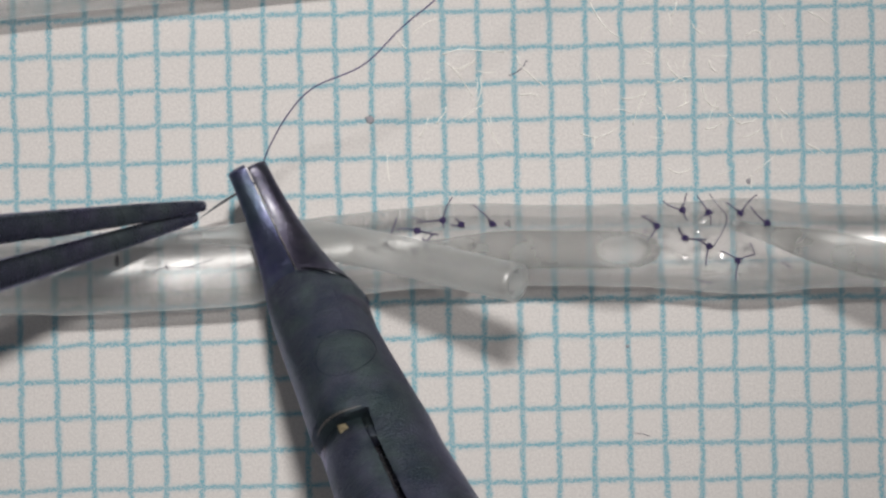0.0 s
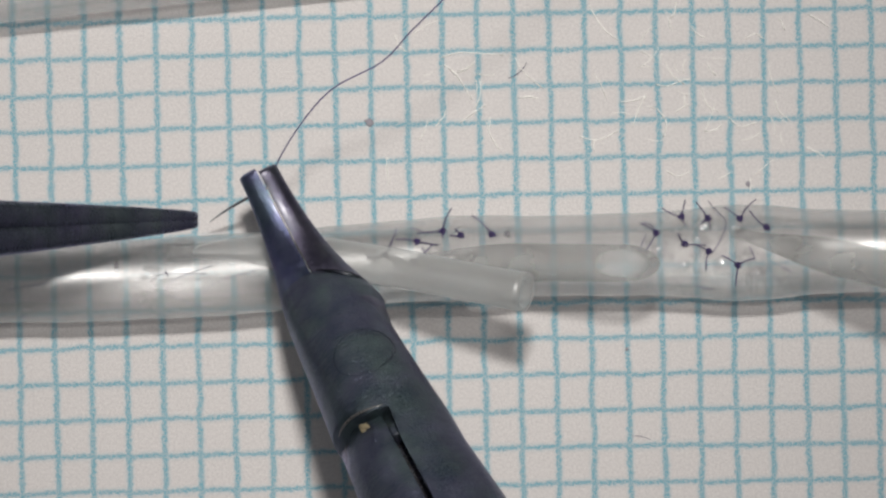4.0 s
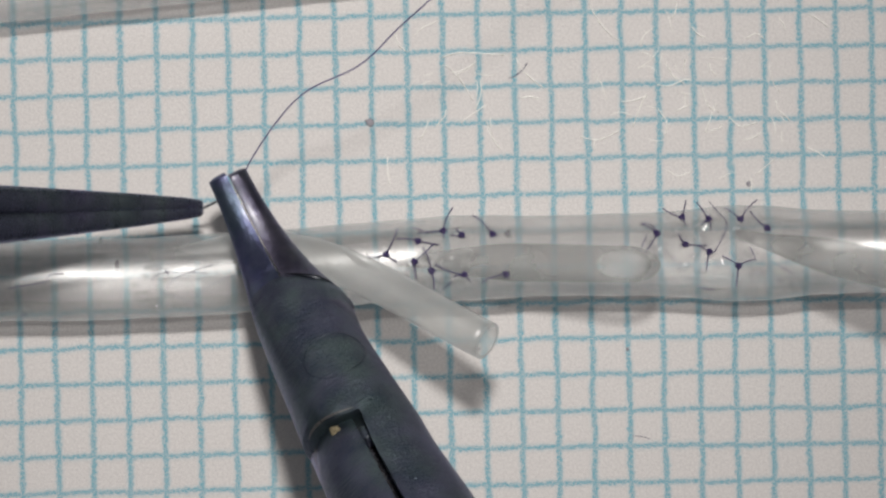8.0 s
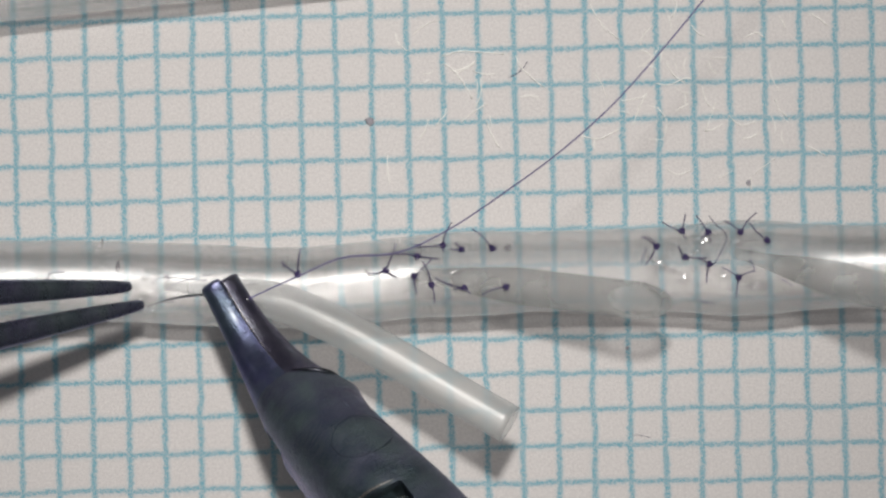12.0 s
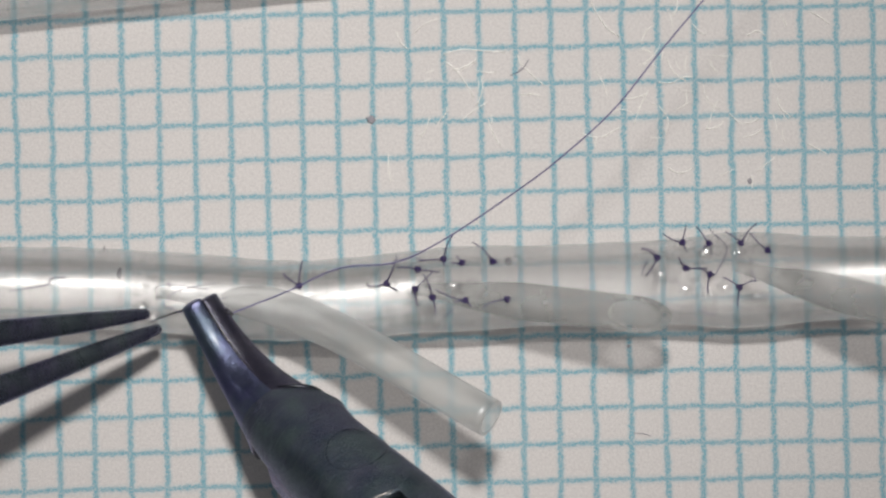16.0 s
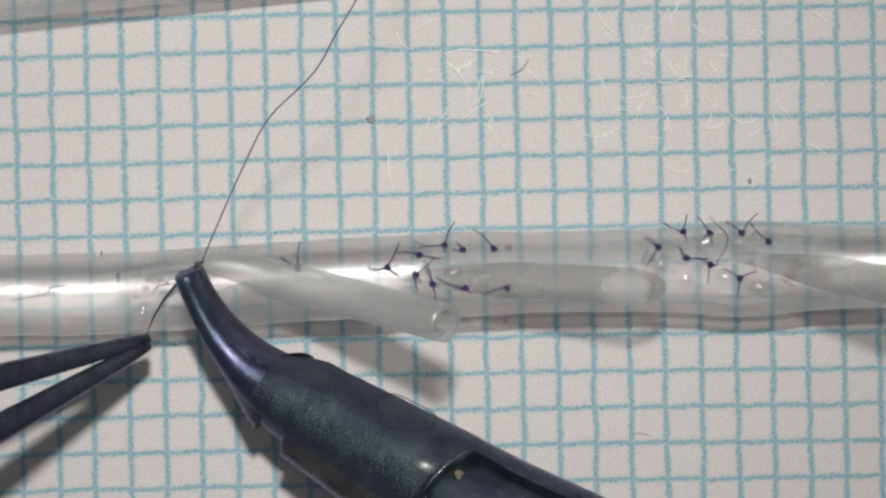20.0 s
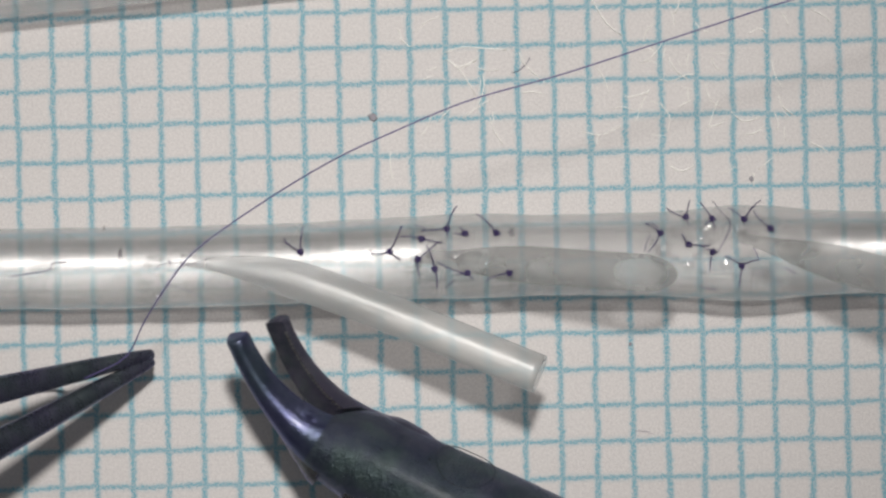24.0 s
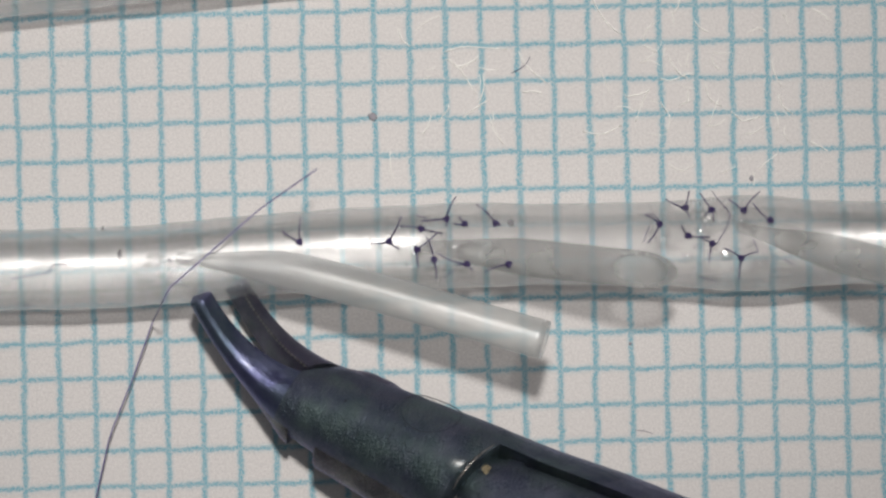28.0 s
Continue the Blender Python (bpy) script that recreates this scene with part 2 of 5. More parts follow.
def stops(points, start, count, step):
    """count + 1 places, step apart, on a smooth line through points, the first at the arc length start; straight past both ends."""
    q = [points[0] * 2 - points[1], *points, points[-1] * 2 - points[-2]]
    fine = []
    for i in range(1, len(q) - 2):
        for k in range(16):
            f = k / 16
            fine.append(0.5 * (2 * q[i] + (q[i + 1] - q[i - 1]) * f + (2 * q[i - 1] - 5 * q[i] + 4 * q[i + 1] - q[i + 2]) * f * f
                               + (3 * q[i] - q[i - 1] - 3 * q[i + 1] + q[i + 2]) * f ** 3))
    fine.append(points[-1].copy())
    arc = [0.0]
    for a, b in zip(fine, fine[1:]):
        arc.append(arc[-1] + (b - a).length)
    got = []
    for k in range(count + 1):
        s = start + k * step
        if s <= 0:
            got.append(fine[0] + (fine[1] - fine[0]).normalized() * s)
        elif s >= arc[-1]:
            got.append(fine[-1] + (fine[-1] - fine[-2]).normalized() * (s - arc[-1]))
        else:
            i = int(np.searchsorted(arc, s)) - 1
            got.append(fine[i].lerp(fine[i + 1], (s - arc[i]) / max(arc[i + 1] - arc[i], 1e-9)))
    return got, arc[-1]


def aim(a, b, roll=0.0):
    """The pose of a piece that runs from a towards b along its x, turned by roll about it."""
    x = (b - a).normalized()
    y = Vector((0, 0, 1)).cross(x).normalized()
    m = Matrix((x, y, x.cross(y))).transposed().to_4x4()
    return Matrix.Translation(a * MM) @ m @ Matrix.Rotation(roll, 4, "X")


def hose_piece(name, mat, parent, x0, x1, outer, wall, ends=(False, False), n=40, steps=4, lined=1.0, slant=0.0):
    """A stretch of hollow hose along x; outer(x) is its radius; true ends are closed between the walls."""
    bm = bmesh.new()
    lap = 0.0 if ends[1] else 0.004
    xs = [x0 + (x1 + lap - x0) * k / steps for k in range(steps + 1)]
    out = loft(bm, [ring(X * (x - x0), Y, Z, outer(x), outer(x), n) for x in xs], cap=False)
    xi = [x1 + (x0 - x1) * lined * k / steps for k in range(steps, -1, -1)]
    inn = loft(bm, [ring(X * (x - x0), Y, Z, outer(x) - wall, outer(x) - wall, n) for x in xi], cap=False)
    for v in bm.verts:
        f = max(0.0, (v.co.x - (x1 - x0) * 0.3) / ((x1 - x0) * 0.7))
        v.co.x -= slant * f * (v.co.z / outer(x1) - 0.2)
    for flag, o, i in ((ends[0], out[0], inn[0]), (ends[1], out[-1], inn[-1])):
        if flag:
            for k in range(n):
                bm.faces.new((o[k], o[(k + 1) % n], i[(k + 1) % n], i[k]))
    bm.faces.ensure_lookup_table()
    for f in bm.faces[n * steps:2 * n * steps]:
        f.material_index = 1
    ob = part(name, bm, mat, parent, run=x0)
    ob.data.materials.append(LINING)
    for f in ob.data.polygons:               # a cut end is flat, with a sharp rim
        if abs(f.normal.x) > 0.5:
            f.use_smooth = False
    if not slant and not any(ends):          # shade evenly across the joints between lengths
        bends = []
        for v in ob.data.vertices:
            x = x0 + v.co.x / MM
            slope = (outer(x + 0.02) - outer(x - 0.02)) / 0.04
            away = Vector((0, v.co.y, v.co.z)).normalized() - X * slope
            bends.append(away.normalized() * math.copysign(1, away.dot(v.normal)))
        ob.data.normals_split_custom_set_from_vertices(bends)
    return ob


# ---- the table and the ruled sheet ----
def slab(name, mat, x0, x1, y0, y1, z0, z1, nx=1, ny=1):
    bm = bmesh.new()
    bmesh.ops.create_cube(bm, size=1)
    for v in bm.verts:
        v.co = Vector(((x0 + x1) / 2 + v.co.x * (x1 - x0), (y0 + y1) / 2 + v.co.y * (y1 - y0), (z0 + z1) / 2 + v.co.z * (z1 - z0)))
    return part(name, bm, mat, smooth=False)


tagged(slab("table_top", TABLE, -400, 400, -300, 300, -30, -0.12), "plain grey table top under the ruled sheet", "table", kind="structure")
tagged(slab("graph_paper", PAPER, -60, 60, -45, 45, -0.1, 0.0), "white fibrous paper ruled with blue millimetre squares", "paper", kind="structure")


# ---- the main silicone vessel, in short rigid lengths ----
TUBE_LEFT = [-0.69, -0.71, -0.69, -0.72, -0.74, -0.8, -0.86, -0.83, -0.79, -0.77, -0.71, -0.74, -0.74, -0.77, -0.86, -0.93, -0.9, -0.88, -0.88, -0.9, -0.86, -0.86, -0.88, -1.05, -1.07, -1.04, -1.12, -1.08, -1.05, -1.05, -1.05, -1.12, -1.15, -1.19, -1.24, -0.63, -0.61, -0.58, -0.6, -0.6, -1.02, -1.34, -0.9, -1.02, -0.6, -0.42, -0.57, -0.6]
TUBE_NEAR = [-0.31, -0.35, -0.35, -0.42, -0.49, -0.49, -0.55, -0.51, -0.49, -0.46, -0.37, -0.41, -0.41, -0.47, -0.57, -0.71, -0.82, -0.91, -1.04, -1.13, -1.07, -1.03, -1.01, -1.32, -1.36, -1.4, -1.45, -1.12, -0.82, -0.83, -0.83, -0.89, -0.93, -1.02, -0.9, -0.49, -0.47, -0.36, -0.46, -0.46, -1.34, -1.52, -0.74, -1.05, -0.49, -0.17, -0.39, -0.16]
TUBE_MID = [0.07, 0.01, 0, -0.11, -0.24, -0.18, -0.24, -0.19, -0.19, -0.15, -0.02, -0.08, -0.08, -0.18, -0.42, -0.55, -0.54, -0.6, -0.68, -0.84, -0.69, -0.66, -0.68, -0.99, -0.99, -0.91, -1.12, -0.99, -0.63, -0.63, -0.64, -0.72, -0.75, -0.82, -0.71, -0.29, -0.27, -0.21, -0.27, -0.27, -1.05, -1.23, -0.55, -0.79, -0.3, 0, -0.18, 0.02]
TUBE_RIGHT = [0.08, 0.06, 0.06, -0.01, -0.1, -0.04, -0.04, -0.03, -0.02, 0.01, 0.07, 0.02, 0.02, -0.04, -0.22, -0.42, -0.38, -0.45, -0.48, -0.58, -0.51, -0.48, -0.5, -0.74, -0.77, -0.69, -0.87, -0.81, -0.51, -0.51, -0.51, -0.56, -0.6, -0.63, -0.55, -0.22, -0.18, -0.15, -0.18, -0.18, -0.93, -1.05, -0.44, -0.67, -0.26, 0.06, -0.1, 0.08]
TUBE_ROLL = [-0.2, -0.6, -0.8, -1.6, -2.6, -2.3, -2.6, -2.4, -2.4, -2.1, -1.3, -1.6, -1.6, -2.3, -3.6, -4.3, -4.3, -4.6, -4.9, -5.9, -5.2, -5.1, -5.2, -6.8, -6.8, -6.3, -7.6, -6.9, -4.7, -4.7, -4.8, -5.4, -5.6, -6.2, -5.1, -2.4, -1.9, -1.6, -1.9, -1.9, -6.7, -7.7, -3.5, -5, -1.9, 0, -1.2, 0]
STEP, COUNT, START = 0.36, 100, -18.0


def vessel_radius(x):
    return (1.13 + 0.20 * math.exp(-((x - 8.4) / 2.0) ** 2) + 0.05 * math.exp(-((x - 0.4) / 1.6) ** 2)
            + 0.012 * math.sin(x * 1.7) + 0.008 * math.sin(x * 4.1 + 1))


def vessel_stops(k):
    a, b, c, d = TUBE_LEFT[k], TUBE_NEAR[k], TUBE_MID[k], TUBE_RIGHT[k]
    z = 1.27
    pts = [Vector((START, a + (a - b) * 0.3, z)), Vector((-9.5, a, z)), Vector((-4.0, b, z)), Vector((0.35, c, z)),
           Vector((8.3, d, z)), Vector((18.5, d + (d - c) * 0.7, z))]
    return stops(pts, 0.0, COUNT, STEP)[0]


vessel = tagged(new("silicone_tube"), "clear hollow silicone tube with three sutured branches lying on ruled paper", "tube")
lengths = [hose_piece("tube_length", CLEAR, vessel, START + i * STEP, START + (i + 1) * STEP, vessel_radius, 0.30,
                      (i == 0, i == COUNT - 1), 40, 1) for i in range(COUNT)]
REST = vessel_stops(len(SEEN) - 1)


def suture(knot, *tails):
    """A tied stitch with its cut ends, standing on the vessel's skin."""
    i = max(k for k in range(COUNT) if REST[k].x <= knot[0])
    seat = aim(REST[i], REST[i + 1])
    y = REST[i].lerp(REST[i + 1], (knot[0] - REST[i].x) / STEP).y
    r = vessel_radius(knot[0])
    rise = math.sqrt(max(r * r - (knot[1] - y) ** 2, 0.05)) + 1.27
    at = Vector((knot[0], knot[1], max(rise + 0.03, knot[2])))
    to = seat.inverted()

    def local(p):
        return (to @ (p * MM)) / MM

    bm = bmesh.new()
    for k in range(4):                       # throws of the knot
        a = k * 2.4 + knot[0]
        off = Vector((math.cos(a), math.sin(a), 0.5 * math.sin(2 * a))) * 0.035
        turn = [local(at + off + Vector((math.cos(w + a) * 0.055, math.sin(w + a) * 0.05, math.sin(w * 2) * 0.02 + 0.01)))
                for w in np.linspace(0, 5.2, 9)]
        rod(bm, turn, [0.026] * 9, 6)
    for j, (dx, dy) in enumerate(tails):
        away = Vector((dx, dy, 0))
        bow = Vector((-dy, dx, 0)) * (0.07 * math.sin(knot[0] * 3 + j * 2))
        pts = [local(at + away * f + bow * math.sin(f * math.pi) + Vector((0, 0, 0.30 * math.sin(f * 1.9) * away.length)))
               for f in (0, 0.25, 0.5, 0.75, 1)]
        rod(bm, pts, [0.018] * 5, 6)
    base = [local(at + Vector((0, 0, -0.2 * k))) for k in range(3)]   # the stitch going through the skin
    rod(bm, base, [0.03] * 3, 6)
    return part("suture", bm, NYLON, lengths[i], "tied purple nylon stitch with cut ends")


for stitch in (
    ((6.64, 1.06, 0), (-0.55, 0.25), (0.11, 0.47), (0.14, -0.27)),
    ((7.37, 1, 0), (-0.34, 0.47), (-0.22, -0.19), (0.06, -0.34)),
    ((8.26, 0.99, 0), (-0.45, 0.31), (0.44, 0.52)),
    ((8.98, 0.72, 2.7), (-0.49, 0.47)),
    ((5.92, 0.61, 0), (-0.42, 0.27), (-0.33, -0.52)),
    ((6.71, 0.28, 0), (-0.19, 0.31), (0.59, -0.03)),
    ((7.37, 0.06, 2.8), (-0.34, 0.19), (-0.09, -0.53)),
    ((8.17, -0.33, 2.92), (-0.47, 0.27), (0.45, 0.17), (-0.08, -0.58)),
    ((0.01, 0.75, 0), (-0.7, -0.05), (0.28, 0.63), (0.03, -0.22)),
    ((0.52, 0.61, 0), (-0.3, 0.02), (-0.16, 0.2)),
    ((1.38, 0.63, 0), (-0.55, 0.53), (0.14, -0.05)),
    ((-0.69, 0.48, 0), (-0.58, 0.06), (0.59, -0.13)),
    ((-1.58, 0.14, 0), (-0.52, -0.05), (0.36, 0.7), (0.31, -0.23)),
    ((-0.8, -0.09, 2.6), (0.05, -0.5), (0.55, 0.45)),
    ((-0.33, -0.38, 2.72), (-0.22, 0.66), (0.06, -0.53)),
    ((0.58, -0.5, 2.8), (-0.81, 0.3), (0.17, -0.17), (-0.31, -0.05)),
    ((1.74, -0.5, 2.85), (-0.67, -0.22)),
    ((-4.05, 0.12, 0), (-0.47, 0.28), (0.05, 0.69)),
):
    suture(*stitch)


def seat_on_vessel(x, y):
    """The length of vessel at x, and the height of its skin."""
    i = max(k for k in range(COUNT) if REST[k].x <= x)
    mid = REST[i].lerp(REST[i + 1], (x - REST[i].x) / STEP).y
    r = vessel_radius(x)
    return i, 1.27 + math.sqrt(max(r * r - (y - mid) ** 2, 0.02))


def stray(*places, thick=0.012):
    """A loose bit of thread lying over the skin; creases and scratches are drawn with it too."""
    i = seat_on_vessel(*places[0])[0]
    to = aim(REST[i], REST[i + 1]).inverted()
    line = stops([Vector((x, y, seat_on_vessel(x, y)[1] + 0.05)) for x, y in places], 0, 1, 1)[1]
    pts = stops([Vector((x, y, seat_on_vessel(x, y)[1] + 0.05)) for x, y in places], 0, 12, line / 12)[0]
    bm = bmesh.new()
    rod(bm, [(to @ (p * MM)) / MM for p in pts], [thick] * 13, 6)
    return part("thread_or_crease", bm, NYLON, lengths[i], "loose curl of purple thread, also drawn for thin creases")


for places_of in (
    ((-7.7, -0.41), (-7.65, -0.35), (-7.61, -0.47)),
    ((7.4, 1.53), (7.61, 1.22), (7.86, 0.91), (7.78, 0.56), (7.5, 0.06)),
    ((5.49, 0.88), (5.68, 0.91), (5.84, 0.8), (5.93, 0.63)),
    ((5.65, 0.56), (5.54, 0.33), (5.49, 0.12)),
    ((8.5, 0.19), (8.59, 0), (8.64, -0.17)),
    ((9.36, -0.35), (9.52, -0.44), (9.67, -0.53)),
    ((-0.85, 0.88), (-0.69, 0.83), (-0.53, 0.77)),
    ((0.25, -0.66), (0.09, -0.78), (-0.05, -0.88)),
    ((7.03, -0.85), (7.29, -0.94), (7.5, -0.96)),
    ((-4.52, 0.48), (-4.48, 0.37), (-4.45, 0.28)),
    # a crease in the rubber, drawn as a thin rod
    ((-12.04, -0.91), (-11.41, -0.8), (-10.97, -0.71), (-10.91, -0.53), (-10.5, -0.49)),
    ((-11.72, -1.66), (-11.63, -1.64), (-11.54, -1.64)),
):
    stray(*places_of)
for places_of in (                           # fine scratches in the rubber round the new cut, drawn as thin dark rods
    ((-7.72, -0.97), (-7.47, -0.6), (-6.95, -0.35), (-6.4, -0.16)),
    ((-6.88, -1.1), (-6.2, -0.58), (-5.12, -0.22)),
    ((-7.84, -0.94), (-7.2, -1.12), (-6.5, -1.36)),
    ((-8.08, -0.66), (-7.77, -0.42), (-6.56, -0.38)),
):
    stray(*places_of, thick=0.006)


def pucker(x, y, long, wide):
    """A small swelling of the stitched rubber, added and shaped to catch a glint."""
    i, top = seat_on_vessel(x, y)
    to = aim(REST[i], REST[i + 1]).inverted()
    bm = bmesh.new()
    bmesh.ops.create_uvsphere(bm, u_segments=20, v_segments=12, radius=1)
    bmesh.ops.delete(bm, geom=[v for v in bm.verts if v.co.z < -0.1], context="VERTS")   # it grows out of the skin
    for v in bm.verts:
        swell = 1 + 0.35 * noise.noise(v.co * 1.6 + Vector((y, x, 1)))
        p = Vector((x + v.co.x * long * swell, y + v.co.y * wide * swell, top - 0.025 + v.co.z * 0.10 + 0.03 * noise.noise(v.co * 2.0 + Vector((x, y, 0)))))
        v.co = (to @ (p * MM)) / MM
    return part("pucker", bm, PUCKER, lengths[i], "clear bump of puckered rubber, shaped to catch a glint")


# many of the small ones are added only for their glints
for spot in (
    (5.99, 0.12, 0.22, 0.22),
    (6.67, -0.3, 0.21, 0.18),
    (7.76, -0.25, 0.24, 0.18),
    (6.28, 0.64, 0.21, 0.16),
    (7.22, 0.75, 0.24, 0.14),
    (8.15, 0.69, 0.24, 0.14),
    (8.7, -0.53, 0.28, 0.18),
    (0.25, -0.02, 0.3, 0.14),
    (-0.85, -0.22, 0.19, 0.18),
    (-0.3, -0.66, 0.28, 0.14),
    (-1.39, 0.09, 0.16, 0.13),
    (6.35, -0.06, 0.12, 0.1),
    (7.01, 0.44, 0.11, 0.09),
    (7.62, 0.69, 0.12, 0.08),
    (8, -0.6, 0.14, 0.09),
    (6.18, 0.34, 0.1, 0.09),
    (7.09, -0.5, 0.15, 0.09),
    (8.5, 0.41, 0.12, 0.08),
    (-1.05, -0.47, 0.14, 0.08),
    (-0.45, -0.03, 0.12, 0.09),
    (0.05, -0.56, 0.15, 0.07),
    (0.42, -0.22, 0.12, 0.08),
    (-1.83, 0, 0.11, 0.08),
    (-8.25, -0.53, 0.12, 0.08),
    (-7.72, -0.63, 0.1, 0.07),
    (-8.2, -0.98, 0.14, 0.1),
    (-7.85, -0.84, 0.1, 0.12),
    (-8.5, -0.8, 0.12, 0.07),
    (-4.35, 0.36, 0.1, 0.06),
    (-8.02, -0.3, 0.26, 0.1),
    (-8.35, -1.15, 0.22, 0.2),
    (-7.95, -1.3, 0.16, 0.24),
    (-7.6, -1.05, 0.2, 0.12),
    (-10.85, -0.66, 0.1, 0.16),
    (5.72, 0.36, 0.1, 0.12),
    (6.95, -0.05, 0.16, 0.1),
    (8.45, 0.05, 0.14, 0.12),
    (0.8, 0.05, 0.2, 0.1),
):
    pucker(*spot)


def smear(x, y, long, wide):
    """A grey smudge on the skin."""
    i, top = seat_on_vessel(x, y)
    to = aim(REST[i], REST[i + 1]).inverted()
    bm = bmesh.new()
    bmesh.ops.create_icosphere(bm, subdivisions=2, radius=1)
    for v in bm.verts:
        v.co *= 1 + 0.4 * noise.noise(v.co * 1.7)
        v.co = (to @ (Vector((x + v.co.x * wide, y + v.co.y * long, top - 0.005 + v.co.z * 0.02)) * MM)) / MM
    return part("smudge", bm, SMUDGE, lengths[i], "small grey smudge on the tube")


for spot in (
    (-9.03, -0.25, 0.16, 0.07),
    (-9.53, 0.48, 0.09, 0.03),
    (-2.1, 0.17, 0.05, 0.03),
    (1.81, 0.64, 0.1, 0.1),
):
    smear(*spot)


# ---- side tubes sutured to the vessel ----
def bore(i, count):
    """How much of a piece shows its bore: only near the open end."""
    if i >= count - 4 and count > 3:
        return 1.0
    return 0.05 if i == count - 1 else 0.01


def side_tube(label, radius, wall, count, step, mat, slant=0.0):
    thing = tagged(new("side_tube"), label, "tube", "branches of the silicone tube")
    made = []

    def outer(x):                            # each branch thins to its cut root
        f = min(1.0, max(0.0, x) / 3.6)
        return radius * (0.3 + 0.7 * f * f * (3 - 2 * f))

    for i in range(count):
        made.append(hose_piece("tube_length", mat, thing, i * step, (i + 1) * step, outer, wall,
                               (False, i == count - 1), 32, 1 if count > 3 else 6, bore(i, count),
                               slant if i == count - 1 else 0.0))
        if count <= 3:
            made[-1].location.x = i * step * MM
    return thing, made


free_branch, free_lengths = side_tube("milky free silicone side tube with an open cut end", 0.54, 0.11, 48, 0.22, MILKY)
mid_branch, mid_lengths = side_tube("milky silicone side tube lying along the vessel", 0.52, 0.13, 3, 2.2, SOFT, 0.9)
end_branch, end_lengths = side_tube("milky silicone side tube leaving the stitched bulge", 0.51, 0.10, 3, 2.67, SOFT)

# a spare length of the same tube at the sheet's far edge
spare = tagged(new("spare_silicone_tube"), "short clear silicone tube lying apart on the paper", "tube")
spare.matrix_world = aim(Vector((-16.5, 7.05, 1.15)), Vector((-4.5, 8.33, 1.15)))
hose_piece("tube_length", CLEAR, spare, 0, 16, lambda x: 1.13, 0.25, (True, True))

# ---- needle and thread ----
NEEDLE_CHORD = 2.75
needle = tagged(new("suture_needle"), "fine curved steel suture needle with a tapered point", "needle")
bm = bmesh.new()
arc = [Vector((NEEDLE_CHORD * f, -0.9 * f * (1 - f), 0.0)) for f in np.linspace(0, 1, 17)]
rod(bm, arc, [0.010 + 0.034 * min(1, (16 - k) / 7) for k in range(17)], 10)
part("needle_body", bm, NEEDLE, needle)
bm = bmesh.new()
rod(bm, [Vector((-0.04, 0.05, 0)), Vector((0, 0, 0)), Vector((0.14, -0.16, 0))], [0.034, 0.05, 0.046], 10)
part("swage", bm, NEEDLE, needle)

PIECES, PIECE = 78, 0.4
thread = tagged(new("suture_thread"), "long fine purple nylon suture thread", "thread")
strands = []
for i in range(PIECES):
    bm = bmesh.new()
    rod(bm, [Vector((-0.02, 0, 0)), Vector((0, 0, 0)), Vector((PIECE, 0, 0)), Vector((PIECE + 0.02, 0, 0))], [0.013, 0.021, 0.021, 0.013], 8)
    strands.append(part("strand", bm, THREAD, thread))


# ---- needle holder: local x runs back along the shaft, the jaws bow towards local z ----
BOW, JAW, LIFT = radians(48), 4.3, 0.3


def jaw_depth(f, sign):
    return 0.33 + (0.44 if sign > 0 else 0.77) * (1 - f) ** 2.6


def section(x, z, tilt, left, right, high, off=0.0, ridge=0.0, swell=1.0, n=40):
    """A cross-section of the tool: rounded to -y by left and to +y by right (0: flat), its middle at off; ridge raises a low flange."""
    up = Vector((math.sin(tilt), 0, math.cos(tilt)))
    pts = []
    for i in range(n):
        w = 2 * math.pi * i / n
        c, d = math.cos(w), math.sin(w)
        k = swell + ridge * math.exp(-((w - 3.95) / 0.42) ** 2)
        y = right * max(c, 0.0) ** 0.8 - left * max(-c, 0.0) ** 0.8
        pts.append(Vector((x, off + y * k, z)) + up * (high * d * k))
    return pts


def jaw_at(s, sign):
    """Place, tilt, width and depth of a jaw at the arc length s from its root."""
    a, R, f = s / JAW * BOW, JAW / BOW, s / JAW
    wide = 1.26 if sign > 0 else 1.27
    w = 0.52 + (wide - 0.52) * (1 - f) ** (2.1 if sign > 0 else 1.5)
    return -R * math.sin(a), R * (1 - math.cos(a)) + LIFT * f, a, w, jaw_depth(f, sign)


# the block: x, half width, half height
BLOCK = ((-0.65, 1.107, 0.833), (-0.3, 1.18, 0.96), (0.25, 1.27, 1.10), (1.2, 1.36, 1.24), (2.8, 1.48, 1.38), (4.5, 1.60, 1.48), (5.3, 1.66, 1.51))


def block_size(x):
    xs, ws, hs = zip(*BLOCK)
    return float(np.interp(x, xs, ws)), float(np.interp(x, xs, hs))


def sheared(pts, front, rate, side):
    """Slants one side of a ring's verts along the tool, most at the front."""
    for p in pts:
        if p.y * side > 0:
            p.x += rate * p.y * front
    return pts


holder = tagged(new("needle_holder"), "dark blued steel micro needle holder with curved jaws", "needle holder")
# one lever: jaw, block and one shaft flow into each other; its front edge overlaps the other jaw
bm = bmesh.new()
rows = []
for k in range(22, -1, -1):
    s = 0.65 + (JAW - 0.65) * k / 22
    x, z, a, w, h = jaw_at(s, -1)
    if k == 22:                              # rounded tip
        for d, f in ((0.075, 0.72), (0.06, 0.86), (0.03, 0.96)):
            rows.append(section(x - d * math.cos(a), z + d * math.sin(a), a, w * f, 0.0, h * f, -0.02))
    rows.append(section(x, z, a, w, 0.0, h, -0.02))
loft(bm, [rows[0]] + rows, cap=False)
bm.faces.new([bm.verts.new(p) for p in rows[0]])
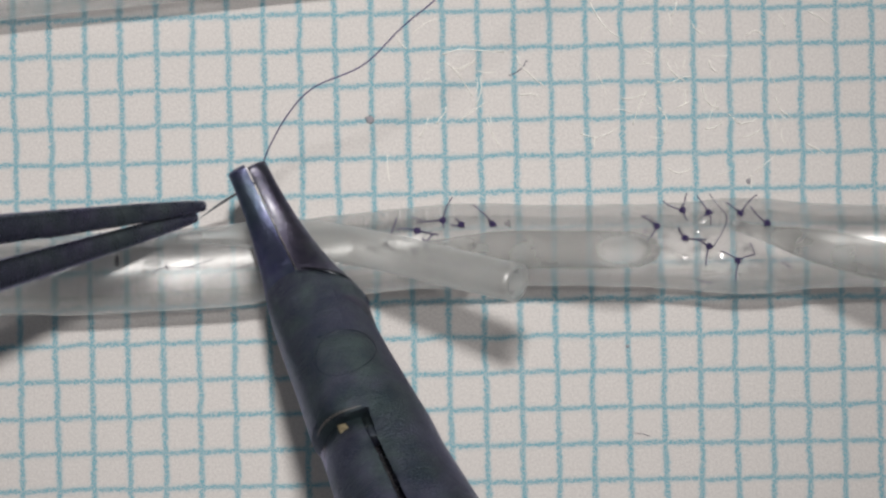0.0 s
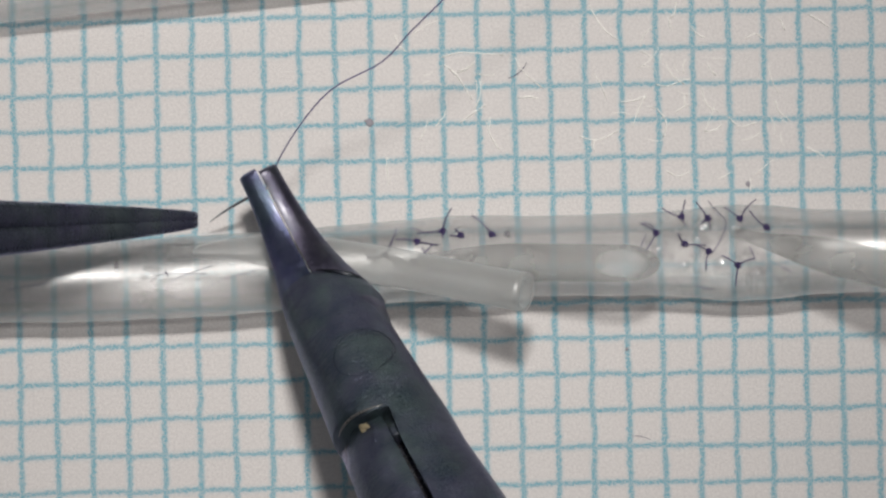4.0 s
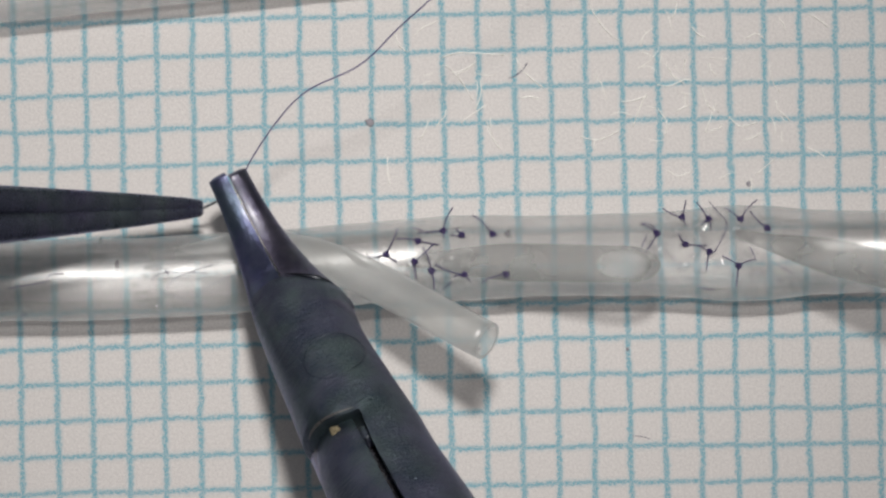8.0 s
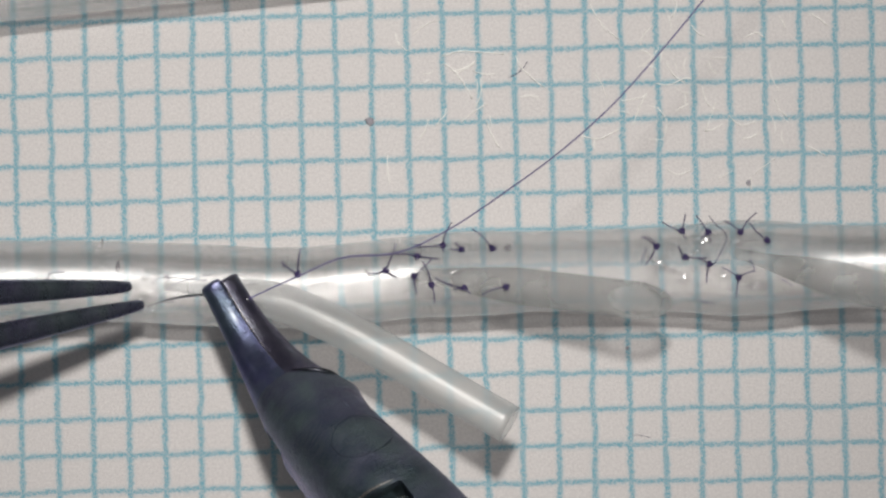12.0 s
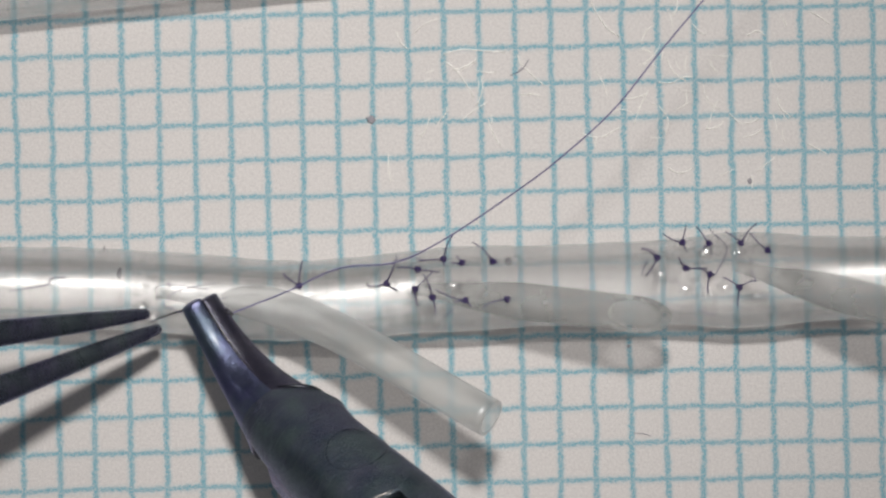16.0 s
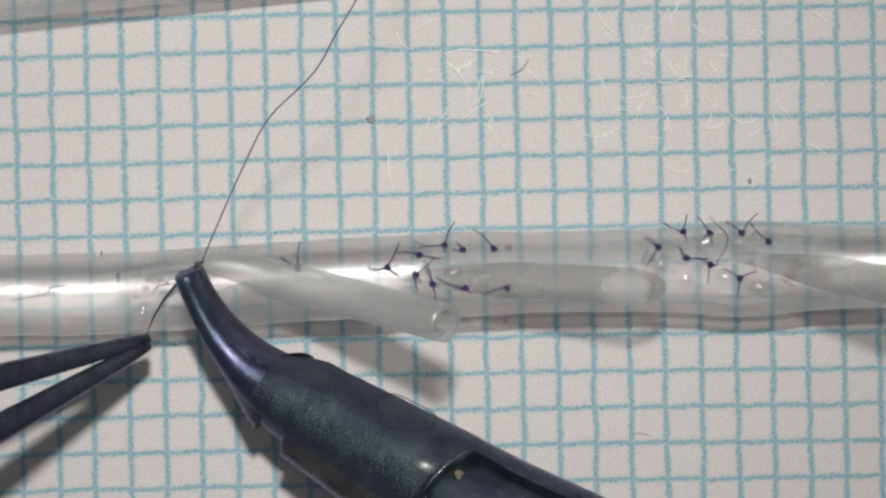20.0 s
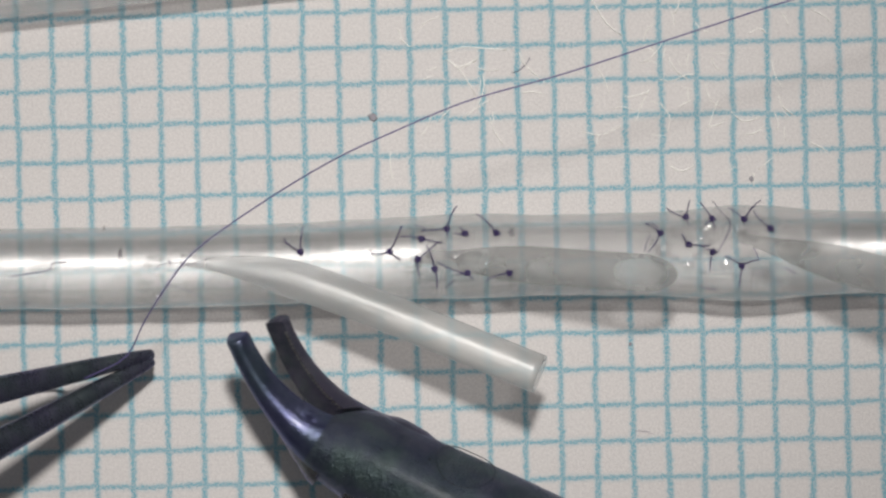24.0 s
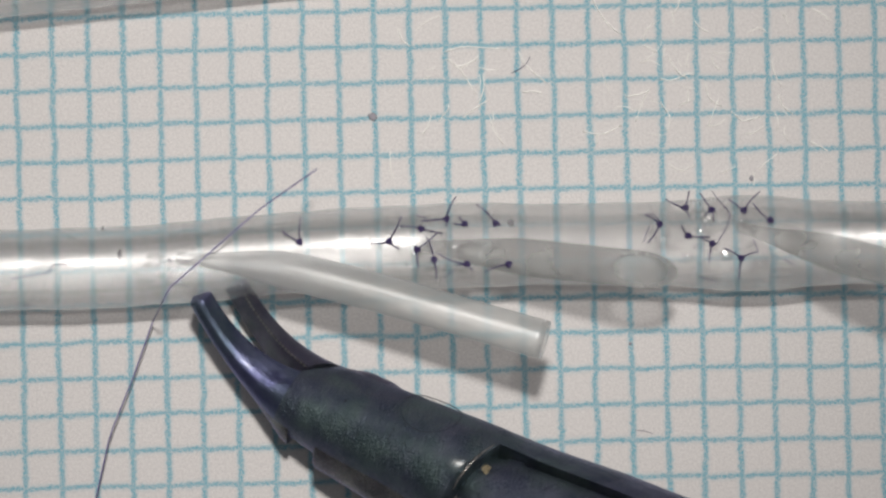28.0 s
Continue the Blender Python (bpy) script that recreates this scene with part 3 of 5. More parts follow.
bmesh.ops.remove_doubles(bm, verts=bm.verts, dist=1e-6)
crisp(part("jaw", bm, JAW_STEEL, holder), 0.09, 3)
bm = bmesh.new()
rows = [[p.copy() for p in rows[-1]]]
for x, w, h in BLOCK:
    front = max(0.0, min(1.0, 1 - (x + 0.62) / 1.8))
    back = max(0.0, min(1.0, (x - 2.8) / 2.5))
    low = max(0.0, -x / 0.65)
    rows.append(sheared(sheared(section(x, 0.086 * low ** 1.5, 0.127 * low, w, w + 0.24 * front ** 0.6 - 0.14 * max(0.0, min(1.0, (x - 0.25) / 1.5)), h, -0.02 * low), front, 0.7, 1), back, 0.3, -1))
for x, left, right, h, off in ((5.42, 1.56, 1.50, 1.49, 0.03), (5.52, 1.1, 1.46, 1.46, 0.08), (5.56, 0.0, 1.38, 1.44, 0.16), (5.9, 0.0, 1.42, 1.47, 0.13), (6.8, 0.0, 1.52, 1.56, 0.05),
                               (9, 0.0, 1.72, 1.78, 0.05), (12, 0.0, 1.90, 1.95, 0.05), (30, 0.0, 2.45, 2.4, 0.1), (80, 0.0, 2.8, 3.0, 0.4)):
    rows.append(sheared(section(x, 0, 0, left, right, h, off), 1.0, 0.3, -1))
loft(bm, rows, cap=False)
crisp(part("hinge_block", bm, STEEL, holder), 0.06)
bm = bmesh.new()
rows = [section(x, 0, 0, r - 0.14, 0.0, h, -0.14) for x, r, h in ((4.9, 1.2, 0.85), (5.3, 1.44, 1.05), (5.7, 1.57, 1.2), (6.1, 1.66, 1.3), (6.8, 1.74, 1.4), (9, 1.97, 1.62), (12, 2.12, 1.85), (30, 2.6, 2.4), (80, 3.2, 3.0))]
loft(bm, rows)
crisp(part("shaft", bm, STEEL, holder), 0.1)
bm = bmesh.new()
rim = []
for k in range(49):                          # flush screw head: only its joint shows on the rounded block
    c, d = math.cos(k * math.pi / 24), math.sin(k * math.pi / 24)
    x, y = 3.35 + 0.84 * c, 0.22 + 0.84 * d
    w, h = block_size(x)
    rim.append(Vector((x, y, h * math.sqrt(max(0.1, 1 - (abs(y) / w) ** 2.5)) - 0.006)))
rod(bm, rim, [0.014] * 49, 6)
part("pivot_screw", bm, SEAM, holder, "flush round pivot screw")
bm = bmesh.new()
lip = []
for k in range(17):                          # dark rod drawn for the black groove where the block overlaps the lower jaw
    a = radians(86 - 84 * k / 16)
    y = 1.22 * math.cos(a) ** 0.8
    lip.append(Vector((-0.63 + 0.7 * y, y, 0.086 + 0.84 * math.sin(a))))
rod(bm, lip, [0.012 + 0.075 * math.sin(math.pi * k / 16) for k in range(17)], 10)
part("rim", bm, SEAM, holder, "black groove at the hinge, drawn as a dark rod")
bm = bmesh.new()
arch = []
for k in range(15):                          # glint on the edge of the notch behind the hinge, put on as a brighter rod
    a = radians(84 + 72 * k / 14)
    y = -1.58 * max(0.0, -math.cos(a)) ** 0.8 + 0.03
    arch.append(Vector((5.44 + 0.3 * min(y, 0.0), y, 1.49 * math.sin(a) - 0.02)))
rod(bm, arch, [0.006 + 0.034 * math.sin(math.pi * k / 14) for k in range(15)], 8)
part("notch_glint", bm, BRASSY, holder, "edge of the hinge notch with its glint as a bright rod")
bm = bmesh.new()
bmesh.ops.create_cube(bm, size=1)
for v in bm.verts:
    v.co = Vector((6.15 + v.co.x * 0.55, -0.02 + v.co.y * 0.26, 0.96 + v.co.z * 0.5 + v.co.x * 0.1))
crisp(part("stop_lug", bm, STEEL, holder, "small dark stop in the hinge notch"), 0.08, 3)
bm = bmesh.new()
rows = []
for k in range(13):                          # low flange along the jaw's outer side
    s = 2.6 - 2.45 * k / 12
    x, z, a, w, h = jaw_at(s, -1)
    rows.append(section(x, z, a, w, 0.0, h, -0.02, 0.27 * (k / 12) ** 1.7 * (0.75 if k == 12 else 1.0), 0.94))
loft(bm, rows)
crisp(part("lap_plate", bm, GLOSSY, holder), 0.03)
bm = bmesh.new()
rows = []
for x, ridge in ((0.72, 0.14), (0.82, 0.24), (2.8, 0.24), (4.8, 0.22)):
    w, h = block_size(x)
    rows.append(section(x, -0.4, 0, w, 0.5, h - 0.4, -0.02, ridge, 0.97))
rows.append(section(9.0, -0.4, 0, 1.8, 0.6, 1.4, -0.16, 0.12, 0.96))
rows.append(section(14.0, -0.4, 0, 1.95, 0.6, 1.6, -0.16, 0.12, 0.96))
loft(bm, rows)
crisp(part("lap_plate", bm, GLOSSY, holder), 0.03)
bm = bmesh.new()
bmesh.ops.create_icosphere(bm, subdivisions=3, radius=0.11)
for v in bm.verts:
    v.co = Vector((5.6, -0.7, 1.14)) + v.co * (1 + 0.9 * noise.noise(v.co * 11))
part("dried_residue", bm, CRUMB, holder, "beige crumb caught in the hinge notch", smooth=False)
bm = bmesh.new()
rows = [section(x, 0, 0, 0.0, w, h, 0.02) for x, w, h in ((2.2, 1.1, 1.0), (1.7, 1.28, 1.14), (1.2, 1.33, 1.18), (0.6, 1.31, 1.1), (0.3, 1.29, 1.0))]
for k in range(20):
    x, z, a, w, h = jaw_at((JAW - 0.1) * k / 19, 1)
    rows.append(section(x, z, a, 0.0, w, h, 0.02))
for d, f in ((0.03, 0.96), (0.06, 0.86), (0.075, 0.72)):
    rows.append(section(x - d * math.cos(a), z + d * math.sin(a), a, 0.0, w * f, h * f, 0.02))
loft(bm, rows)
jaw = crisp(part("jaw", bm, WARM_STEEL, holder), 0.08, 3)
for k in range(24):                          # cross cuts of the gripping face, seen along its rim
    s = JAW * (0.26 + 0.68 * k / 24)
    a, R = s / JAW * BOW, JAW / BOW
    f = s / JAW
    h = jaw_depth(f, 1)
    at = Vector((-R * math.sin(a), 0.06, R * (1 - math.cos(a)) + LIFT * f)) + Vector((math.sin(a), 0, math.cos(a))) * (h * 0.885)
    bm = bmesh.new()
    bmesh.ops.create_cube(bm, size=1)
    bmesh.ops.scale(bm, vec=(0.05, 0.13, 0.07), verts=bm.verts)
    bmesh.ops.rotate(bm, matrix=Matrix.Rotation(a, 3, "Y"), verts=bm.verts)
    bmesh.ops.translate(bm, vec=at, verts=bm.verts)
    part("tooth", bm, BRASSY, jaw, smooth=False)


def about_hinge(degrees):
    return Matrix.Translation((3 * MM, 0, 0)) @ Matrix.Rotation(radians(degrees), 4, "Z") @ Matrix.Translation((-3 * MM, 0, 0))


def tool(x, y, z, turn, roll, rise=20.0, gape=0.0):
    """The holder's pose: its shaft runs down the table at turn degrees from +x and climbs by rise; roll tips its top to the far side."""
    p, r, e = radians(turn), radians(roll), radians(rise)
    u = Vector((math.cos(p) * math.cos(e), -math.sin(p) * math.cos(e), math.sin(e)))
    n = Vector((math.sin(p), math.cos(p), 0))
    top = (u.cross(n) * math.cos(r) + n * math.sin(r)).normalized()
    m = Matrix((u, top.cross(u), top)).transposed().to_4x4()
    return Matrix.Translation(Vector((x, y, z)) * MM) @ m @ about_hinge(gape)


# ---- forceps: two thin tapered arms, local x runs back from the tip ----
ARM_RISE = radians(33)
forceps = tagged(new("tweezers"), "dark steel micro forceps with two slender pointed arms", "forceps")


def forceps_arm(sign):
    """One arm; its inner side (towards sign * y) is stepped back behind the gripping tip."""
    bm = bmesh.new()
    rings = []
    for x, w, h, inner in ((-0.07, 0.05, 0.05, 1.0), (-0.04, 0.10, 0.09, 1.0), (0.03, 0.14, 0.13, 1.0), (0.5, 0.17, 0.17, 1.0), (2, 0.215, 0.24, 1.0), (4.2, 0.28, 0.31, 1.0), (5.1, 0.325, 0.34, 1.0),
                           (5.3, 0.345, 0.345, 0.8), (6.2, 0.40, 0.37, 0.8), (9, 0.52, 0.42, 0.85), (20, 1.0, 0.5, 0.8), (45, 2.0, 0.7, 1.0), (90, 3.2, 0.8, 1.0)):
        pts = ring(Vector((x, 0, 0)), Y, Z, h * 1.15, w, 24, 3.0)
        for p in pts:
            if p.y * sign > 0:
                p.y *= 0.5 + 0.5 * inner if sign > 0 else 1.0
        rings.append(pts)
    loft(bm, rings)
    return crisp(part("arm", bm, FORCEPS_STEEL, forceps), 0.04)


arms = [forceps_arm(1), forceps_arm(-1)]
bm = bmesh.new()
loft(bm, [ring(Vector((x, 0, 0)), Y, Z, a, 3.2, 16, 3) for x, a in ((86, 4.5), (88, 5), (110, 3.5), (112, 2.5))])
crisp(part("joined_end", bm, STEEL, forceps), 0.3)


def arm_pose(x, y, turn, z=2.6):
    d = radians(turn)
    u = Vector((math.cos(d) * math.cos(ARM_RISE), math.sin(d) * math.cos(ARM_RISE), math.sin(ARM_RISE)))
    return aim(Vector((x, y, z)), Vector((x, y, z)) + u)


# ---- lint and fibres on the sheet ----
def fibre(name, mat, label, x, y, length, turn, curl, thick=0.012):
    bm = bmesh.new()
    pts, at, a = [], Vector((0, 0, thick + 0.004)), radians(turn)
    for k in range(9):
        pts.append(at.copy())
        a += curl / 8 * (1 + 0.8 * math.sin(k * 2.1 + x))
        at = at + Vector((math.cos(a), math.sin(a), 0)) * (length / 8)
    rod(bm, pts, [thick * (0.6 + 0.4 * math.sin(math.pi * (k + 1) / 10)) for k in range(9)], 6)
    ob = part(name, bm, mat)
    ob.location = (x * MM, y * MM, 0)
    return tagged(ob, label, "fibre", "loose fibres")


def lint_curl(*way):
    """A pale fibre lying along a bent line."""
    spine = [Vector((x, y, 0.03)) for x, y in way]
    length = stops(spine, 0, 1, 1)[1]
    pts = stops(spine, 0, 10, length / 10)[0]
    bm = bmesh.new()
    rod(bm, [p - spine[0] + Vector((0, 0, -0.008 + 0.004 * math.sin(k * 1.3))) for k, p in enumerate(pts)], [0.009 + 0.014 * math.sin(k * 1.7 + way[0][0]) ** 2 for k in range(11)], 6)
    ob = part("fibre", bm, PALE)
    ob.location = spine[0] * MM
    return tagged(ob, "pale glinting fibre on the paper", "fibre", "loose fibres")


for way in (
    ((4.11, 6.9), (4.22, 6.67), (4.53, 6.21), (4.91, 5.92)),
    ((-0.03, 5.43), (0.46, 5.58), (1.04, 5.55), (1.71, 5.5)),
    ((0, 5.24), (0.25, 5.09), (0.46, 4.85), (0.65, 4.57), (0.82, 4.25)),
    ((2.04, 5.43), (2.15, 5.17), (2.43, 4.88), (2.8, 4.57)),
    ((2.15, 4.3), (2.43, 4.34), (2.69, 4.28)),
    ((0.08, 3.98), (0.05, 3.79), (-0.06, 3.67), (-0.19, 3.49)),
    ((1.31, 3.76), (1.34, 3.62), (1.33, 3.49)),
    ((5.53, 5.61), (5.72, 5.53), (5.86, 5.39)),
    ((5.97, 4.68), (6.29, 4.64), (6.62, 4.76)),
    ((6.95, 6.3), (7.14, 6.07), (7.33, 6)),
    ((10.21, 6.64), (10.52, 6.49), (10.74, 6.3)),
    ((7.44, 5.28), (7.49, 5.09), (7.65, 4.94)),
    ((4.99, 4.19), (5.34, 4.23), (5.7, 4.36)),
    ((5.7, 4.41), (5.58, 4.2), (5.48, 3.98), (5.31, 3.49)),
    ((7.25, 4.57), (7.31, 4.3), (7.44, 4.06), (7.71, 3.92)),
    ((9.38, 6.54), (9.51, 6.38), (9.56, 6.22)),
    ((-0.66, 3.13), (-0.51, 3.35), (-0.41, 3.67)),
    ((1.23, 3.63), (1.33, 3.29), (1.58, 2.88)),
    ((3.82, 3.22), (4.36, 3.13), (4.9, 3.38)),
    ((6, 4.01), (6.26, 3.63), (6.19, 3.22)),
    ((7.99, 3.78), (8.31, 3.51), (8.78, 3.62)),
    ((9.29, 4.25), (9.42, 3.92), (9.7, 3.7)),
    ((-1.33, 6.07), (-1.23, 5.78), (-1.01, 5.59)),
    ((8.47, 5.97), (8.75, 6.1), (8.97, 5.97)),
    ((6.26, 2.27), (6.57, 2.12), (6.92, 2.24)),
):
    lint_curl(*way)
dice = random.Random(7)
for k in range(40):
    cx, cy = ((0.6, 4.4), (5.4, 4.6), (8.6, 3.2), (6.4, 5.6))[k % 4]
    fibre("fibre", PALE, "pale glinting fibre on the paper", dice.gauss(cx, 1.1), max(1.6, dice.gauss(cy, 1.0)), dice.uniform(0.25, 0.9),
          dice.uniform(0, 360), dice.uniform(-1.2, 1.2), dice.uniform(0.009, 0.02))
fibre("fibre", NYLON, "tiny curled purple thread end on the paper", 1.85, 4.85, 0.7, 10, 0.9, 0.012)
fibre("fibre", NYLON, "tiny dark hair on the paper", 5.3, -5.15, 0.5, 5, -0.5, 0.008)
for x, y, r in ((-2.04, 3.62, 0.12), (8.55, 1.9, 0.07), (5.16, -2.72, 0.05)):
    bm = bmesh.new()
    bmesh.ops.create_icosphere(bm, subdivisions=2, radius=1)
    for v in bm.verts:
        v.co *= 1 + 0.5 * noise.noise(v.co * 2.3 + Vector((x, y, 0)))
        v.co = Vector((v.co.x * r, v.co.y * r, v.co.z * 0.02 + 0.01))
    speck = part("lint_speck", bm, GREY)
    speck.location = (x * MM, y * MM, 0)
    tagged(speck, "small grey speck of lint on the paper", "lint", "specks of lint")


# ---- motion ----
STRANDS = {}


def strand(t, from_end, *points):
    """The thread's line at a time; held, it rises away from the paper along the lines of sight; let go, it lies over the vessel and sinks beside it."""
    points = [Vector(p) for p in points]
    if from_end:
        k = SEEN.index(t)
        rim = 0.6 * TUBE_LEFT[k] + 0.4 * TUBE_NEAR[k] - 1.15
        fine = [a.lerp(b, i / 6) for a, b in zip(points, points[1:]) for i in range(6)] + points[-1:]
        lifts = [-2.3 * max(0.0, min(1.0, (rim - p.y) / 0.5)) for p in fine]
    else:
        fine, lifts = points, [min(4.5, 0.7 * i) for i in range(len(points))]
    STRANDS[t] = (from_end, [Vector((*(p.xy * ((250 - p.z - h) / (250 - p.z))), p.z + h)) for p, h in zip(fine, lifts)])


def thread_paths():
    strand(0, False, (-5.03, 1.94, 2.75), (-4.9, 2.59, 2.9), (-4.3, 3.68, 3.45), (-3.56, 4.45, 3.8), (-2.19, 5.06, 4.15), (-1.15, 6.07, 4.5), (-0.22, 6.83, 4.85), (0.87, 7.9, 5.2))
    strand(1, False, (-5.03, 1.86, 2.75), (-4.9, 2.51, 2.9), (-4.24, 3.6, 3.45), (-3.48, 4.33, 3.8), (-2.16, 5.02, 4.15), (-1.07, 6.07, 4.5), (-0.19, 6.86, 4.85), (0.9, 7.94, 5.2))
    strand(2, False, (-5.05, 1.63, 2.75), (-4.92, 2.28, 2.9), (-4.02, 3.6, 3.45), (-3.08, 4.37, 3.8), (-1.99, 4.99, 4.15), (-0.98, 5.96, 4.5), (0.03, 6.91, 4.85), (1.04, 7.91, 5.2))
    strand(3, False, (-5.2, 1.5, 2.75), (-5.07, 2.16, 2.9), (-4.33, 3.34, 3.45), (-3.62, 4.06, 3.8), (-2.22, 4.79, 4.15), (-0.98, 5.99, 4.5), (0.11, 6.91, 4.85), (1.11, 7.91, 5.2))
    strand(3.5, False, (-4.52, 1.86, 2.75), (-4.39, 2.51, 2.9), (-3.71, 3.6, 3.45), (-2.85, 4.53, 3.8), (-1.52, 5.25, 4.15), (-0.74, 6.07, 4.5), (0.11, 6.91, 4.85), (1.04, 7.91, 5.2))
    strand(5.5, False, (-5.53, 1.75, 2.75), (-5.4, 2.41, 2.9), (-4.61, 3.6, 3.45), (-3.78, 4.45, 3.8), (-2.38, 5.14, 4.15), (-1.44, 6.07, 4.5), (-0.48, 6.91, 4.85), (0.57, 7.91, 5.2))
    strand(6, False, (-5.09, 1.86, 2.75), (-4.97, 2.51, 2.9), (-4.18, 3.68, 3.45), (-3.39, 4.45, 3.8), (-2.07, 5.19, 4.15), (-1.13, 6.14, 4.5), (-0.28, 6.91, 4.85), (0.73, 7.91, 5.2))
    strand(6.5, False, (-4.45, 2.17, 2.75), (-4.33, 2.83, 2.9), (-3.57, 3.91, 3.45), (-2.78, 4.76, 3.8), (-1.46, 5.53, 4.15), (-0.68, 6.3, 4.5), (-0.06, 6.91, 4.85), (0.87, 7.91, 5.2))
    strand(7, False, (-4.83, 2.02, 2.75), (-4.7, 2.67, 2.9), (-3.88, 3.91, 3.45), (-3.02, 4.76, 3.8), (-1.85, 5.38, 4.15), (-0.99, 6.22, 4.5), (-0.29, 6.91, 4.85), (0.71, 7.91, 5.2))
    strand(8, False, (-5.55, 1.67, 2.75), (-5.42, 2.33, 2.9), (-4.58, 3.6, 3.45), (-3.72, 4.45, 3.8), (-2.28, 5.14, 4.15), (-1.23, 6.14, 4.5), (-0.37, 6.91, 4.85), (0.63, 7.91, 5.2))
    strand(8.5, False, (-5.55, 1.33, 2.75), (-5.42, 1.98, 2.9), (-4.49, 3.33, 3.45), (-3.62, 4.19, 3.8), (-2.22, 4.88, 4.15), (-1.05, 6.04, 4.5), (-0.05, 7.03, 4.85), (0.96, 7.95, 5.2))
    strand(9, False, (-5.61, 0.92, 2.75), (-5.48, 1.58, 2.9), (-4.27, 3.09, 3.45), (-3.56, 3.78, 3.8), (-1.93, 4.58, 4.15), (-0.76, 5.71, 4.5), (0.48, 6.86, 4.85), (1.49, 7.86, 5.2))
    strand(9.5, False, (-5.24, 0.06, 3), (-3.79, 0.3, 3), (-2.39, 0.45, 3), (-1.3, 0.5, 3), (0.27, 1.16, 3), (1.98, 2.17, 3), (3.39, 3.11, 3), (4.79, 4.36, 3), (6.04, 5.84, 3), (6.9, 6.93, 3), (7.76, 8.1, 3))
    strand(10, False, (-5.37, -0.69, 3), (-3.96, -0.06, 3), (-2.56, 0.3, 3), (-1.16, 0.39, 3), (0.09, 0.95, 3), (1.89, 2, 3), (3.06, 2.73, 3), (4.62, 4.11, 3), (6.02, 5.59, 3), (7.12, 6.91, 3), (8.05, 8.09, 3))
    strand(11, False, (-5.53, -1.34, 3), (-4.04, -0.76, 3), (-2.87, -0.27, 3), (-1.23, -0.11, 3), (0.25, 0.56, 3), (1.97, 1.7, 3), (3.22, 2.67, 3), (4.62, 3.92, 3), (5.87, 5.32, 3), (7.2, 6.88, 3), (8.13, 8.05, 3))
    strand(12.5, False, (-5.45, -1.39, 3), (-4.04, -0.72, 3), (-2.72, -0.17, 3), (-1.23, -0.03, 3), (0.25, 0.66, 3), (1.89, 1.78, 3), (3.37, 2.84, 3), (4.78, 4.12, 3), (6.18, 5.68, 3), (7.2, 6.93, 3), (8.13, 8.1, 3))
    strand(14.5, False, (-5.17, -1.51, 3), (-4, -1, 3), (-2.59, -0.37, 3), (-0.8, -0.22, 3), (0.22, 0.27, 3), (1.78, 1.3, 3), (3.65, 2.67, 3), (5.06, 4.15, 3), (6.46, 5.79, 3), (7.4, 6.88, 3), (8.33, 8.05, 3))
    strand(15, False, (-5.59, -1.67, 3), (-4.07, -1.00, 3), (-2.90, -0.58, 3), (-1.97, -0.34, 3), (-1.19, -0.30, 3), (0.22, 0.39, 3), (1.86, 1.47, 3), (2.71, 2.08, 3), (3.65, 2.83, 3), (4.90, 4.03, 3), (6.15, 5.48, 3), (7.24, 6.81, 3), (8.18, 7.98, 3))
    strand(16, False, (-5.87, -1.78, 3), (-4.31, -1.16, 3), (-2.9, -0.53, 3), (-1.34, -0.37, 3), (0.06, 0.3, 3), (1.86, 1.5, 3), (3.11, 2.43, 3), (4.67, 3.84, 3), (5.99, 5.48, 3), (7.16, 6.88, 3), (8.1, 8.05, 3))
    strand(16.5, False, (-6.1, -1.22, 3.1), (-4.61, 0.03, 3.45), (-3.52, 0.73, 3.8), (-2.11, 1.12, 4.15), (-0.87, 1.97, 4.5), (0.84, 3.28, 4.85), (2.23, 4.52, 5.2), (3.77, 6.06, 5.2), (4.7, 6.99, 5.2), (5.63, 8, 5.2))
    strand(17, False, (-6.37, -0.51, 3.1), (-5, 1.2, 3.45), (-4.06, 2.05, 3.8), (-2.7, 2.67, 4.15), (-1.64, 3.6, 4.5), (-0.09, 5.14, 4.85), (1.14, 6.14, 5.2), (1.92, 6.84, 5.2), (3, 7.84, 5.2))
    strand(18, False, (-6.47, -0.58, 3.1), (-4.99, 1.26, 3.45), (-4.2, 1.99, 3.8), (-2.69, 2.72, 4.15), (-1.63, 3.77, 4.5), (-0.23, 5.16, 4.85), (1.01, 6.27, 5.2), (1.78, 6.85, 5.2), (2.86, 7.86, 5.2))
    strand(19, False, (-6.26, -0.64, 3.1), (-4.5, 1.39, 3.45), (-3.8, 2.09, 3.8), (-2.24, 2.89, 4.15), (-1.3, 4.02, 4.5), (-0.14, 5.41, 4.85), (1.1, 6.87, 5.2), (1.95, 7.95, 5.2))
    strand(19.5, False, (-6.43, -0.62, 3.1), (-5.05, 1.17, 3.45), (-4.26, 2.1, 3.8), (-2.86, 2.8, 4.15), (-2.08, 3.8, 4.5), (-0.84, 5.35, 4.85), (0.25, 6.89, 5.2), (1.02, 7.97, 5.2))
    strand(20, False, (-6.69, -0.37, 3.1), (-6.4, 0.33, 3.45), (-5.46, 2.43, 3.8), (-4.83, 3.59, 4.15), (-3.89, 4.51, 4.5), (-3.42, 5.05, 4.85), (-2.96, 5.89, 5.2), (-2.41, 6.82, 5.2), (-1.87, 7.9, 5.2))
